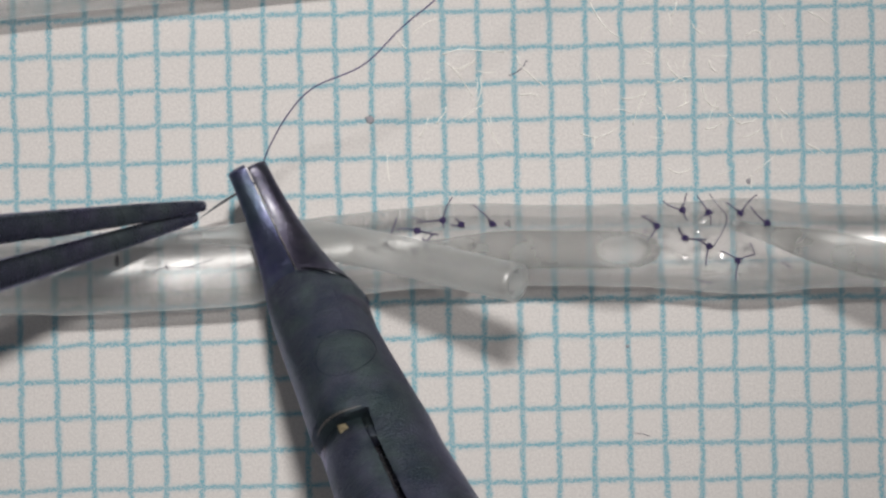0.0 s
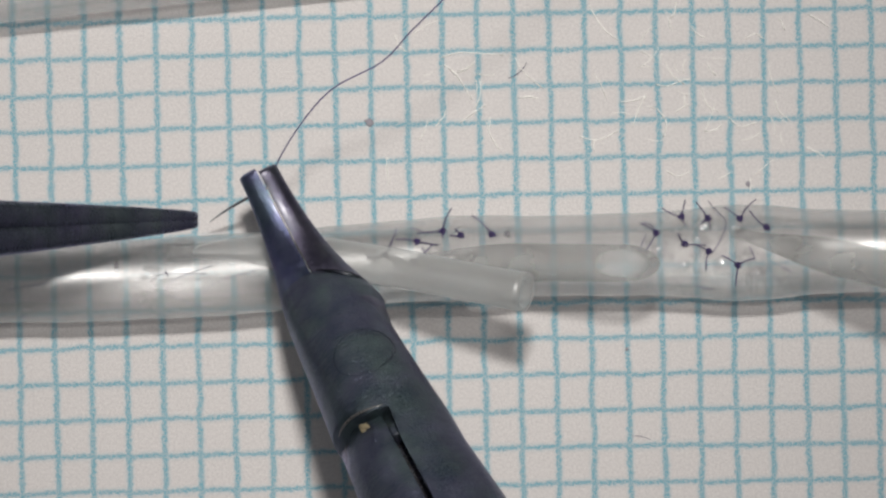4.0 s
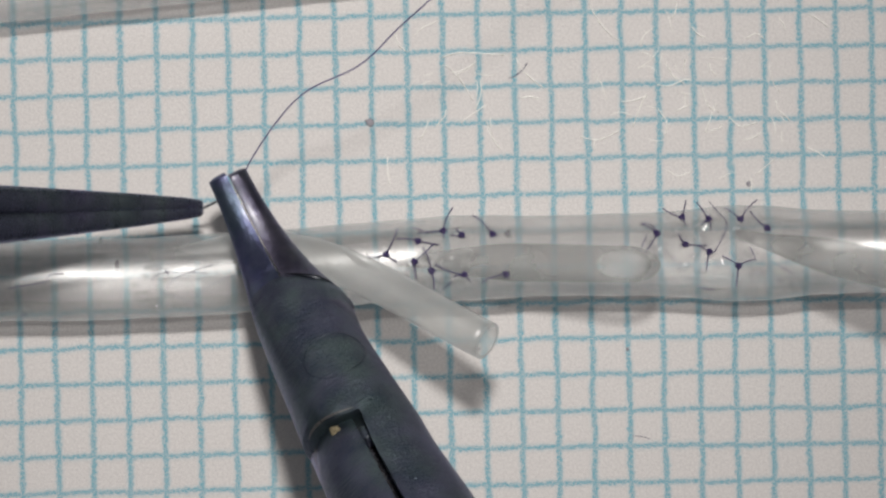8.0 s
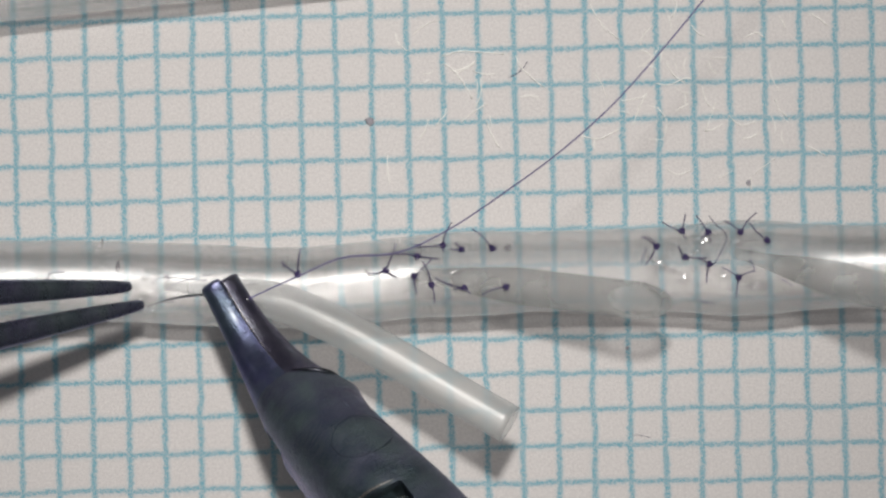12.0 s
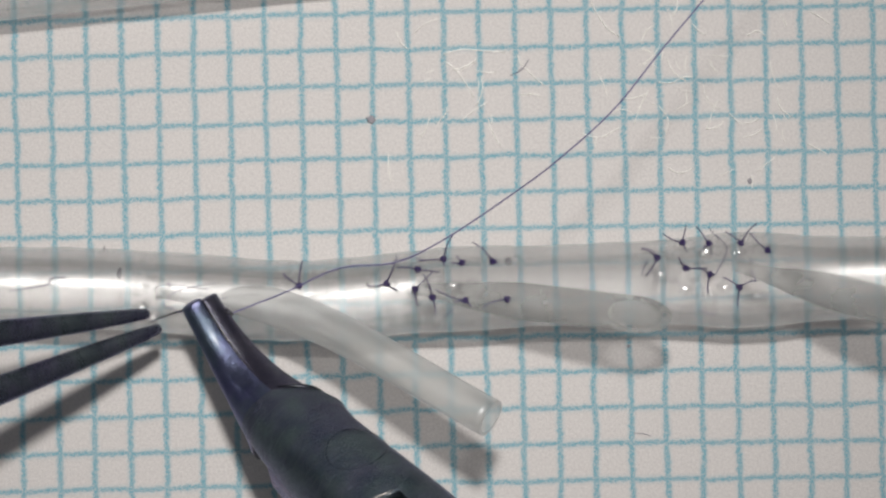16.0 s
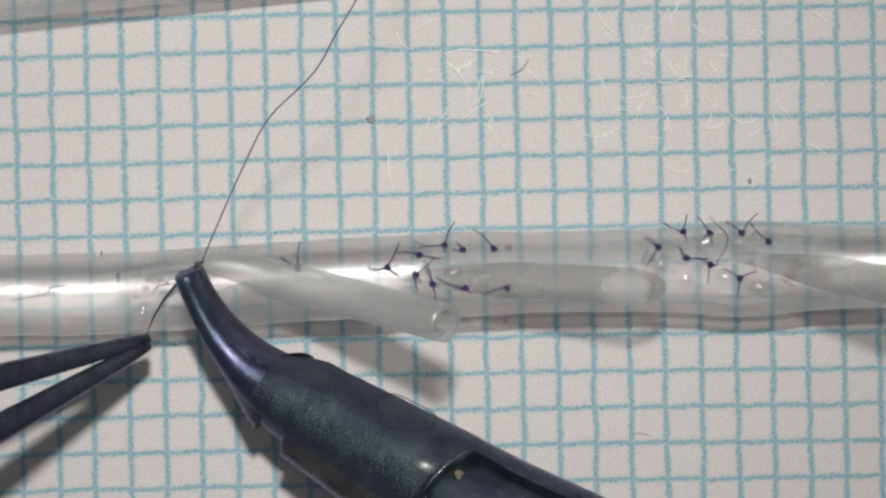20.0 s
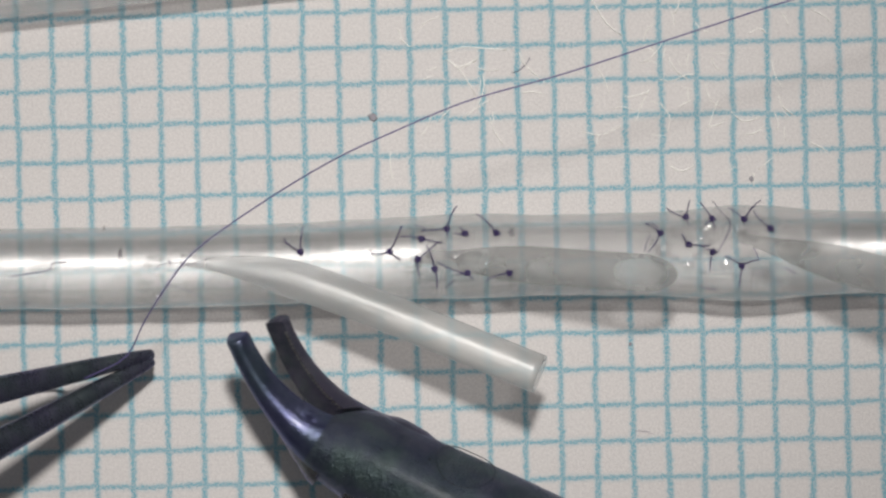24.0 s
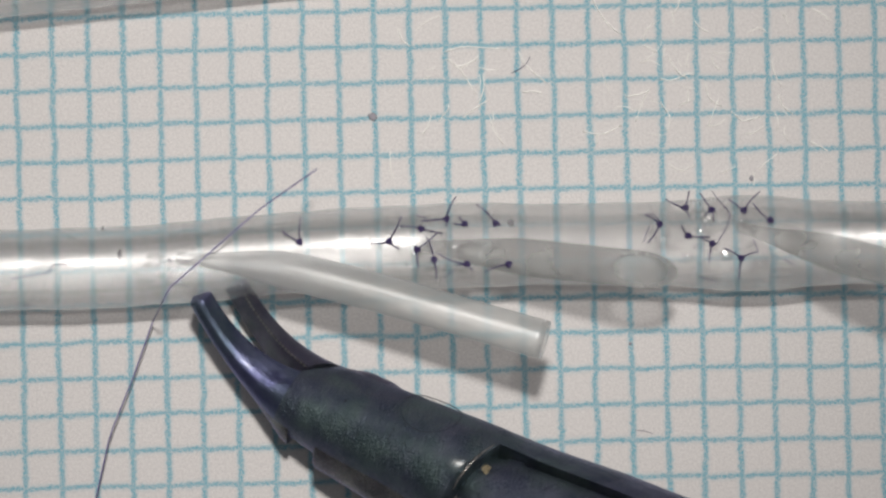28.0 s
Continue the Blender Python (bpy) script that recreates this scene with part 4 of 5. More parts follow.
    strand(20.5, False, (-6.18, 0.05, 3.1), (-4.92, 1.87, 3.45), (-4.14, 2.88, 3.8), (-3.51, 3.39, 4.15), (-2.39, 3.88, 4.5), (-1.33, 5.03, 4.85), (-0.4, 5.96, 5.2), (0.45, 6.81, 5.2), (1.45, 7.81, 5.2))
    strand(21, False, (-6.12, 0.11, 3.1), (-4.82, 2.06, 3.45), (-3.8, 3.14, 3.8), (-2.32, 4.02, 4.15), (-1.38, 5.07, 4.5), (0.29, 6.77, 4.85), (1.25, 7.76, 5.2))
    strand(21.5, False, (-6.82, 0.47, 3.1), (-5.94, 2.85, 3.45), (-5.43, 3.55, 3.8), (-4.88, 4.16, 4.15), (-3.86, 4.85, 4.5), (-2.93, 6.01, 4.85), (-2.15, 6.77, 5.2), (-1.38, 7.86, 5.2))
    strand(22.5, False, (-8.41, -3.16, 3.1), (-7.85, -1.91, 3.45), (-7.3, -0.66, 3.8), (-6.51, 0.43, 4.15), (-4.8, 1.82, 4.5), (-2.62, 3.21, 4.85), (-0.14, 4.6, 5.2), (2.49, 5.99, 5.2), (4.04, 6.77, 5.2), (5.58, 7.54, 5.2))
    strand(23.5, False, (-10.76, -8.17, 2.9), (-8.96, -5.04, 2.9), (-8.42, -3.95, 2.9), (-8.21, -2.39, 2.9), (-7.64, -0.98, 2.9), (-6.93, -0.13, 2.9), (-5.76, 0.81, 2.9), (-3.89, 1.95, 2.9), (-2.33, 2.76, 2.9), (-0.14, 3.65, 2.9), (1.89, 4.32, 2.9), (4.86, 5.26, 2.9), (6.89, 5.81, 2.9), (9.85, 6.82, 2.9), (12.66, 7.76, 2.9))
    strand(24, False, (-9.98, -3.64, 2.9), (-8.85, -3.05, 2.9), (-8.34, -2.08, 2.9), (-7.64, -0.98, 2.9), (-6.86, -0.05, 2.9), (-4.98, 1.28, 2.9), (-3.11, 2.4, 2.9), (-1.39, 3.2, 2.9), (0.64, 4.04, 2.9), (3.29, 4.79, 2.9), (6.42, 5.81, 2.9), (9.54, 6.82, 2.9), (12.66, 7.76, 2.9))
    strand(24.5, True, (-13.88, -5.92, 2.9), (-12.32, -4.98, 2.9), (-10.76, -3.97, 2.9), (-8.57, -2.48, 2.9), (-7.79, -1.86, 2.9), (-6.39, -0.88, 2.9), (-4.05, 0.17, 2.9), (-2.17, 0.87, 2.9), (-0.14, 1.5, 2.9), (1.73, 2.12, 2.9), (4.86, 3.06, 2.9), (7.98, 4.23, 2.9), (12.16, 6.34, 2.9), (14.22, 7.43, 2.9))
    strand(25, True, (-12.01, -8.82, 2.9), (-10.84, -6.98, 2.9), (-9.59, -4.92, 2.9), (-8.96, -3.98, 2.9), (-8.1, -2.58, 2.9), (-7.17, -1.72, 2.9), (-5.76, -1.02, 2.9), (-4.2, -0.28, 2.9), (-2.95, 0.08, 2.9), (-1.55, 0.42, 2.9), (0.17, 0.94, 2.9))
    strand(25.5, True, (-10.6, -8.82, 2.9), (-9.98, -6.98, 2.9), (-9.59, -5.7, 2.9), (-8.73, -3.83, 2.9), (-7.79, -1.8, 2.9), (-6.86, -0.86, 2.9), (-5.61, 0.39, 2.9), (-3.89, 2.11, 2.9), (-2.33, 3.82, 2.9), (-1.08, 5.39, 2.9), (-0.3, 6.48, 2.9))
    strand(26, True, (-8.73, -8.82, 2.9), (-8.57, -6.98, 2.9), (-8.42, -5.08, 2.9), (-8.14, -3.83, 2.9), (-7.87, -2.58, 2.9), (-7.64, -1.87, 2.9), (-6.54, -0.86, 2.9), (-5.29, -0.24, 2.9), (-3.89, 0.16, 2.9), (-2.95, 0.2, 2.9), (-2.17, -0.24, 2.9))
    strand(26.5, True, (-9.04, -8.82, 2.9), (-8.81, -6.98, 2.9), (-8.5, -4.45, 2.9), (-8.23, -2.73, 2.9), (-7.79, -1.41, 2.9), (-7.01, -0.47, 2.9), (-5.76, 0.39, 2.9), (-4.98, 1.33, 2.9), (-4.2, 2.58, 2.9))
    strand(27, True, (-9.28, -8.82, 2.9), (-9.2, -6.98, 2.9), (-9.04, -5.08, 2.9), (-8.65, -3.05, 2.9), (-7.95, -1.48, 2.9), (-7.17, -0.39, 2.9), (-5.92, 0.7, 2.9), (-5.37, 1.48, 2.9), (-5.17, 2.58, 2.9), (-4.9, 3.51, 2.9), (-4.2, 4.45, 2.9))
    strand(27.5, True, (-9.28, -8.82, 2.9), (-9.12, -6.98, 2.9), (-9.04, -4.92, 2.9), (-8.65, -3.2, 2.9), (-7.95, -1.48, 2.9), (-7.17, -0.55, 2.9), (-6.07, 0.23, 2.9), (-5.45, 1.09, 2.9), (-5.26, 1.95, 2.9), (-5.14, 2.73, 2.9), (-4.67, 3.36, 2.9), (-4.05, 3.98, 2.9))
    strand(28, True, (-10.13, -8.81, 2.9), (-9.67, -6.96, 2.9), (-9.28, -5.22, 2.9), (-8.65, -3.65, 2.9), (-8.1, -2.09, 2.9), (-7.64, -1.16, 2.9), (-6.39, -0.06, 2.9), (-5.14, 1.03, 2.9), (-3.58, 2.12, 2.9))


def follow(pieces, timed):
    """Keys a chain: timed gives (seconds, the places of its joints, roll)."""
    rows = [[] for _ in pieces]
    for t, joints, roll in timed:
        for i in range(len(pieces)):
            rows[i].append((t, aim(joints[i], joints[i + 1], roll)))
    for piece, r in zip(pieces, rows):
        walk(piece, r)


def held(rows):
    """Rows that reach the end of the clip."""
    return rows if rows[-1][0] >= LENGTH else rows + [(LENGTH, rows[-1][1])]


def motions():
    follow(lengths, [(t, vessel_stops(k), radians(TUBE_ROLL[k])) for k, t in enumerate(SEEN)])
    # free branch: base, bend and open end
    timed = []
    for t, o, a, b, c in (
        (0, (-11.38, -0.75, 1.3), (-7.59, 0.25, 1.9), (-3.5, 0.25, 2.5), (2.03, -0.92, 5.93)),
        (0.5, (-11.38, -0.77, 1.3), (-7.59, 0.17, 1.9), (-3.5, 0.05, 2.5), (1.96, -1.38, 5.3)),
        (1, (-11.38, -0.75, 1.3), (-7.59, 0.17, 1.9), (-3.5, 0.05, 2.5), (1.99, -1.63, 4.9)),
        (1.5, (-11.36, -0.79, 1.3), (-7.57, 0.06, 1.9), (-3.49, -0.09, 2.5), (1.89, -1.83, 4.9)),
        (2, (-11.36, -0.8, 1.3), (-7.57, -0.03, 1.9), (-3.49, -0.3, 2.5), (1.89, -2.23, 4.9)),
        (2.5, (-11.36, -0.86, 1.3), (-7.57, 0, 1.9), (-3.49, -0.22, 2.5), (1.58, -2.16, 4.9)),
        (3, (-11.36, -0.93, 1.3), (-7.57, -0.06, 1.9), (-3.49, -0.3, 2.5), (1.89, -2.2, 4.9)),
        (3.5, (-11.36, -0.9, 1.3), (-7.42, -0.06, 1.9), (-3.25, -0.14, 2.5), (2.4, -1.02, 4.9)),
        (5.5, (-11.36, -0.85, 1.3), (-7.57, -0.03, 1.9), (-3.49, -0.14, 2.5), (1.74, -1.58, 5.1)),
        (6, (-11.36, -0.83, 1.3), (-7.57, -0.03, 1.9), (-3.49, -0.06, 2.5), (2.1, -1.15, 5.1)),
        (6.5, (-11.38, -0.77, 1.3), (-7.43, 0.09, 1.9), (-3.35, 0.09, 2.5), (2.03, -1.02, 5.1)),
        (7, (-11.38, -0.8, 1.3), (-7.43, 0.05, 1.9), (-3.35, 0.02, 2.5), (2.03, -1.05, 5.1)),
        (7.5, (-11.38, -0.8, 1.3), (-7.59, 0.02, 1.9), (-3.5, -0.06, 2.5), (1.49, -1.77, 5.1)),
        (8, (-11.38, -0.83, 1.3), (-7.59, -0.06, 1.9), (-3.58, -0.14, 2.5), (1.21, -2.44, 5.1)),
        (8.5, (-11.36, -0.93, 1.3), (-7.57, -0.22, 1.9), (-3.64, -0.53, 2.5), (1.23, -2.79, 5.93)),
        (9, (-11.38, -0.99, 1.3), (-7.59, -0.42, 1.9), (-3.82, -1.2, 2.5), (1.49, -4.2, 4.52)),
        (9.5, (-11.36, -0.96, 1.3), (-7.57, -0.56, 1.9), (-3.8, -1.34, 2.5), (1.27, -4.57, 4.52)),
        (10, (-11.38, -0.94, 1.3), (-7.59, -0.74, 1.9), (-3.82, -1.44, 2.5), (1.41, -4.3, 4.97)),
        (10.5, (-11.38, -0.94, 1.3), (-7.59, -0.85, 1.9), (-3.82, -1.63, 2.5), (1.62, -4.62, 4.52)),
        (11, (-11.38, -0.96, 1.3), (-7.59, -0.92, 1.9), (-3.82, -1.67, 2.5), (1.89, -4.82, 3.62)),
        (12.5, (-11.38, -0.94, 1.3), (-7.59, -0.96, 1.9), (-3.82, -1.69, 2.5), (1.76, -4.77, 3.62)),
        (14.5, (-11.41, -1.12, 1.3), (-7.46, -1.24, 1.9), (-3.69, -2.1, 2.5), (1.34, -5.11, 4.75)),
        (15, (-11.41, -1.13, 1.3), (-7.62, -1.24, 1.9), (-3.77, -2.02, 2.5), (1.46, -4.75, 4.75)),
        (15.5, (-11.41, -1.1, 1.3), (-7.62, -1.16, 1.9), (-4, -1.7, 2.5), (0.96, -4.04, 5.42)),
        (16, (-11.41, -1.18, 1.3), (-7.62, -1.24, 1.9), (-3.93, -1.86, 2.5), (1.27, -4.64, 4.86)),
        (16.5, (-11.41, -1.15, 1.3), (-7.31, -0.91, 1.9), (-4, -1.53, 2.5), (0.65, -3.72, 5.42)),
        (17, (-11.41, -1.12, 1.3), (-6.84, -0.44, 1.9), (-4, -1.06, 2.5), (0.29, -2.6, 5.88)),
        (18, (-11.39, -1.12, 1.3), (-6.9, -0.42, 1.9), (-3.99, -1.02, 2.5), (0.2, -2.54, 5.88)),
        (18.5, (-11.39, -1.18, 1.3), (-6.9, -0.45, 1.9), (-3.99, -0.97, 2.5), (0, -2.38, 5.88)),
        (19, (-11.38, -1.21, 1.3), (-6.96, -0.49, 1.9), (-4.13, -1.03, 2.5), (-0.45, -1.98, 5.99)),
        (19.5, (-11.38, -1.26, 1.3), (-6.96, -0.55, 1.9), (-4.13, -1.17, 2.5), (-0.29, -2.16, 5.88)),
        (20, (-11.41, -1.3, 1.3), (-6.99, -0.45, 1.9), (-4, -1, 2.5), (0.06, -2.03, 5.76)),
        (20.5, (-11.37, 0.02, 2.2), (-7.53, -0.52, 2.35), (-3.85, -1.06, 2.65), (2.59, -3.35, 3.62)),
        (21, (-11.42, 0.12, 2.2), (-7.5, -0.41, 2.35), (-3.89, -0.99, 2.65), (2.62, -3.37, 3.62)),
        (21.5, (-11.42, 0.19, 2.2), (-7.57, -0.34, 2.35), (-3.89, -0.91, 2.65), (2.56, -3.38, 3.62)),
        (24, (-11.42, 0.2, 2.2), (-7.53, -0.33, 2.35), (-3.89, -1, 2.65), (2.59, -3.51, 3.62)),
        (24.5, (-11.42, -0.67, 2.2), (-7.65, -1.21, 2.35), (-3.89, -1.72, 2.65), (2.43, -4.27, 3.62)),
        (25, (-11.42, -0.92, 2.2), (-7.65, -1.46, 2.35), (-3.89, -1.99, 2.65), (2.63, -4.27, 3.62)),
        (25.5, (-11.42, -0.22, 2.2), (-7.57, -0.75, 2.35), (-3.89, -1.3, 2.65), (2.82, -3.39, 3.62)),
        (26, (-11.42, -0.53, 2.2), (-7.65, -1.07, 2.35), (-3.89, -1.61, 2.65), (2.79, -3.65, 3.62)),
        (26.5, (-11.42, 0.09, 2.2), (-7.57, -0.44, 2.35), (-3.89, -0.99, 2.65), (2.74, -3.07, 3.62)),
        (27, (-11.42, 0.36, 2.2), (-7.57, -0.17, 2.35), (-3.89, -0.64, 2.65), (2.7, -2.75, 3.62)),
        (27.5, (-11.42, 0.2, 2.2), (-7.57, -0.33, 2.35), (-3.89, -0.91, 2.65), (2.7, -3.06, 3.62)),
        (28, (-11.42, 0.22, 2.2), (-7.5, -0.31, 2.35), (-3.89, -0.78, 2.65), (2.74, -2.59, 3.62)),
    ):
        pts = [Vector(o), Vector(a), Vector(b), Vector(c)]
        whole = stops(pts, 0, 1, 1)[1]
        timed.append((t, stops(pts, whole - 0.22 * 48, 48, 0.22)[0], 0.0))
    follow(free_lengths, timed)
    walk(mid_branch, [(t, aim(Vector(b) + (Vector(a) - Vector(b)).normalized() * 6.6, Vector(b))) for t, a, b in (
        (0, (-0.3, 0, 1.6), (4.81, -0.02, 3.7)),
        (0.5, (-0.31, -0.05, 1.6), (4.78, -0.08, 3.7)),
        (1, (-0.31, -0.06, 1.6), (4.78, -0.09, 3.7)),
        (1.5, (-0.3, -0.18, 1.6), (4.80, -0.22, 3.7)),
        (2, (-0.3, -0.3, 1.6), (4.80, -0.36, 3.7)),
        (2.5, (-0.3, -0.24, 1.6), (4.80, -0.3, 3.7)),
        (3, (-0.32, -0.3, 1.6), (4.75, -0.28, 3.7)),
        (3.5, (-0.3, -0.26, 1.6), (4.80, -0.31, 3.7)),
        (5.5, (-0.3, -0.26, 1.6), (4.80, -0.31, 3.7)),
        (6, (-0.3, -0.21, 1.6), (4.80, -0.26, 3.7)),
        (6.5, (-0.31, -0.09, 1.6), (4.78, -0.12, 3.7)),
        (7, (-0.31, -0.14, 1.6), (4.78, -0.19, 3.7)),
        (7.5, (-0.31, -0.14, 1.6), (4.78, -0.19, 3.7)),
        (8, (-0.3, -0.24, 1.6), (4.81, -0.34, 3.7)),
        (8.5, (-0.26, -0.49, 1.6), (4.87, -0.61, 3.7)),
        (9, (-0.26, -0.61, 1.6), (4.89, -0.86, 3.7)),
        (9.5, (-0.21, -0.6, 1.6), (4.97, -0.95, 3.7)),
        (10, (-0.2, -0.66, 1.6), (5.01, -1.07, 3.7)),
        (10.5, (-0.17, -0.74, 1.6), (5.07, -1.21, 3.7)),
        (11, (-0.14, -0.9, 1.6), (5.13, -1.31, 3.7)),
        (11.5, (-0.14, -0.75, 1.6), (5.13, -1.32, 3.7)),
        (12, (-0.14, -0.72, 1.6), (5.13, -1.34, 3.7)),
        (12.5, (-0.14, -0.74, 1.6), (5.13, -1.38, 3.7)),
        (14.5, (-0.17, -1.05, 1.6), (5.09, -1.59, 3.7)),
        (15, (-0.17, -1.05, 1.6), (5.09, -1.65, 3.7)),
        (15.5, (-0.17, -0.97, 1.6), (5.09, -1.72, 3.7)),
        (16, (-0.17, -1.18, 1.6), (5.09, -1.78, 3.7)),
        (16.5, (-0.22, -1.05, 1.6), (5.00, -1.33, 3.7)),
        (17, (-0.27, -0.69, 1.6), (4.91, -0.91, 3.7)),
        (17.5, (-0.28, -0.69, 1.6), (4.88, -0.96, 3.7)),
        (18, (-0.27, -0.7, 1.6), (4.88, -1.01, 3.7)),
        (18.5, (-0.29, -0.78, 1.6), (4.85, -1.07, 3.7)),
        (19, (-0.28, -0.81, 1.6), (4.85, -1.11, 3.7)),
        (19.5, (-0.26, -0.88, 1.6), (4.89, -1.02, 3.7)),
        (20, (-0.27, -0.77, 1.6), (4.91, -1.01, 3.7)),
        (20.5, (-0.13, -0.35, 1.6), (5.17, -0.75, 3.7)),
        (21, (-0.14, -0.33, 1.6), (5.20, -0.7, 3.7)),
        (21.5, (-0.14, -0.27, 1.6), (5.20, -0.69, 3.7)),
        (23.5, (-0.14, -0.33, 1.6), (5.20, -0.7, 3.7)),
        (24, (-0.14, -0.33, 1.6), (5.20, -0.7, 3.7)),
        (24.5, (-0.18, -1.1, 1.6), (5.13, -1.62, 3.7)),
        (25, (-0.14, -1.29, 1.6), (5.20, -1.87, 3.7)),
        (25.5, (-0.1, -0.61, 1.6), (5.28, -1.02, 3.7)),
        (26, (-0.1, -0.85, 1.6), (5.28, -1.3, 3.7)),
        (26.5, (-0.14, -0.36, 1.6), (5.20, -0.77, 3.7)),
        (27, (-0.1, -0.06, 1.6), (5.28, -0.39, 3.7)),
        (27.5, (-0.13, -0.25, 1.6), (5.23, -0.55, 3.7)),
        (28, (-0.14, -0.05, 1.6), (5.20, -0.63, 3.7)),
    )])
    walk(end_branch, [(t, aim(Vector(a), Vector(b))) for t, a, b in (
        (0, (8.08, 0.63, 1.75), (12.57, -0.46, 4.9)),
        (0.5, (8.08, 0.61, 1.75), (12.56, -0.48, 4.9)),
        (1, (8.07, 0.6, 1.75), (12.56, -0.49, 4.9)),
        (1.5, (8.08, 0.53, 1.75), (12.57, -0.56, 4.9)),
        (2, (8.08, 0.44, 1.75), (12.57, -0.64, 4.9)),
        (2.5, (8.07, 0.51, 1.75), (12.56, -0.58, 4.9)),
        (3, (8.07, 0.5, 1.75), (12.55, -0.59, 4.9)),
        (3.5, (8.08, 0.51, 1.75), (12.56, -0.58, 4.9)),
        (5.5, (8.1, 0.51, 1.75), (12.59, -0.57, 4.9)),
        (6, (8.11, 0.54, 1.75), (12.6, -0.54, 4.9)),
        (6.5, (8.1, 0.61, 1.75), (12.59, -0.48, 4.9)),
        (7, (8.11, 0.56, 1.75), (12.59, -0.53, 4.9)),
        (7.5, (8.12, 0.56, 1.75), (12.6, -0.53, 4.9)),
        (8, (8.12, 0.49, 1.75), (12.61, -0.6, 4.9)),
        (8.5, (8.14, 0.25, 1.75), (12.63, -0.88, 4.9)),
        (9, (8.14, -0.01, 1.75), (12.62, -1.18, 4.9)),
        (9.5, (8.16, 0.02, 1.75), (12.64, -1.15, 4.9)),
        (10, (8.15, -0.04, 1.75), (12.63, -1.22, 4.9)),
        (10.5, (8.16, -0.07, 1.75), (12.64, -1.25, 4.9)),
        (11, (8.16, -0.17, 1.75), (12.65, -1.35, 4.9)),
        (11.5, (8.16, -0.11, 1.75), (12.64, -1.29, 4.9)),
        (12, (8.15, -0.08, 1.75), (12.64, -1.26, 4.9)),
        (12.5, (8.14, -0.1, 1.75), (12.63, -1.28, 4.9)),
        (14.5, (8.09, -0.34, 1.75), (12.57, -1.54, 4.9)),
        (15, (8.08, -0.38, 1.75), (12.56, -1.57, 4.9)),
        (15.5, (8.07, -0.3, 1.75), (12.56, -1.49, 4.9)),
        (16, (8.07, -0.48, 1.75), (12.55, -1.67, 4.9)),
        (16.5, (8.06, -0.43, 1.75), (12.54, -1.46, 4.9)),
        (17, (8.05, -0.15, 1.75), (12.54, -1.01, 4.9)),
        (17.5, (8.03, -0.15, 1.75), (12.52, -1.01, 4.9)),
        (18, (8.03, -0.15, 1.75), (12.52, -1.01, 4.9)),
        (18.5, (8.01, -0.2, 1.75), (12.5, -1.06, 4.9)),
        (19, (8.01, -0.23, 1.75), (12.49, -1.09, 4.9)),
        (19.5, (8.03, -0.27, 1.75), (12.51, -1.12, 4.9)),
        (20, (8.02, -0.18, 1.75), (12.5, -1.04, 4.9)),
        (20.5, (8.04, 0.22, 1.75), (12.53, -0.98, 4.9)),
        (21, (8.02, 0.26, 1.75), (12.5, -0.95, 4.9)),
        (21.5, (8.04, 0.29, 1.75), (12.52, -0.92, 4.9)),
        (23.5, (8.13, 0.26, 1.75), (12.61, -0.95, 4.9)),
        (24, (8.15, 0.26, 1.75), (12.63, -0.95, 4.9)),
        (24.5, (8.17, -0.49, 1.75), (12.66, -1.7, 4.9)),
        (25, (8.19, -0.61, 1.75), (12.68, -1.82, 4.9)),
        (25.5, (8.18, 0, 1.75), (12.67, -1.22, 4.9)),
        (26, (8.17, -0.23, 1.75), (12.66, -1.45, 4.9)),
        (26.5, (8.16, 0.18, 1.75), (12.65, -1.04, 4.9)),
        (27, (8.15, 0.5, 1.75), (12.64, -0.72, 4.9)),
        (27.5, (8.14, 0.34, 1.75), (12.63, -0.88, 4.9)),
        (28, (8.13, 0.52, 1.75), (12.62, -0.71, 4.9)),
    )])
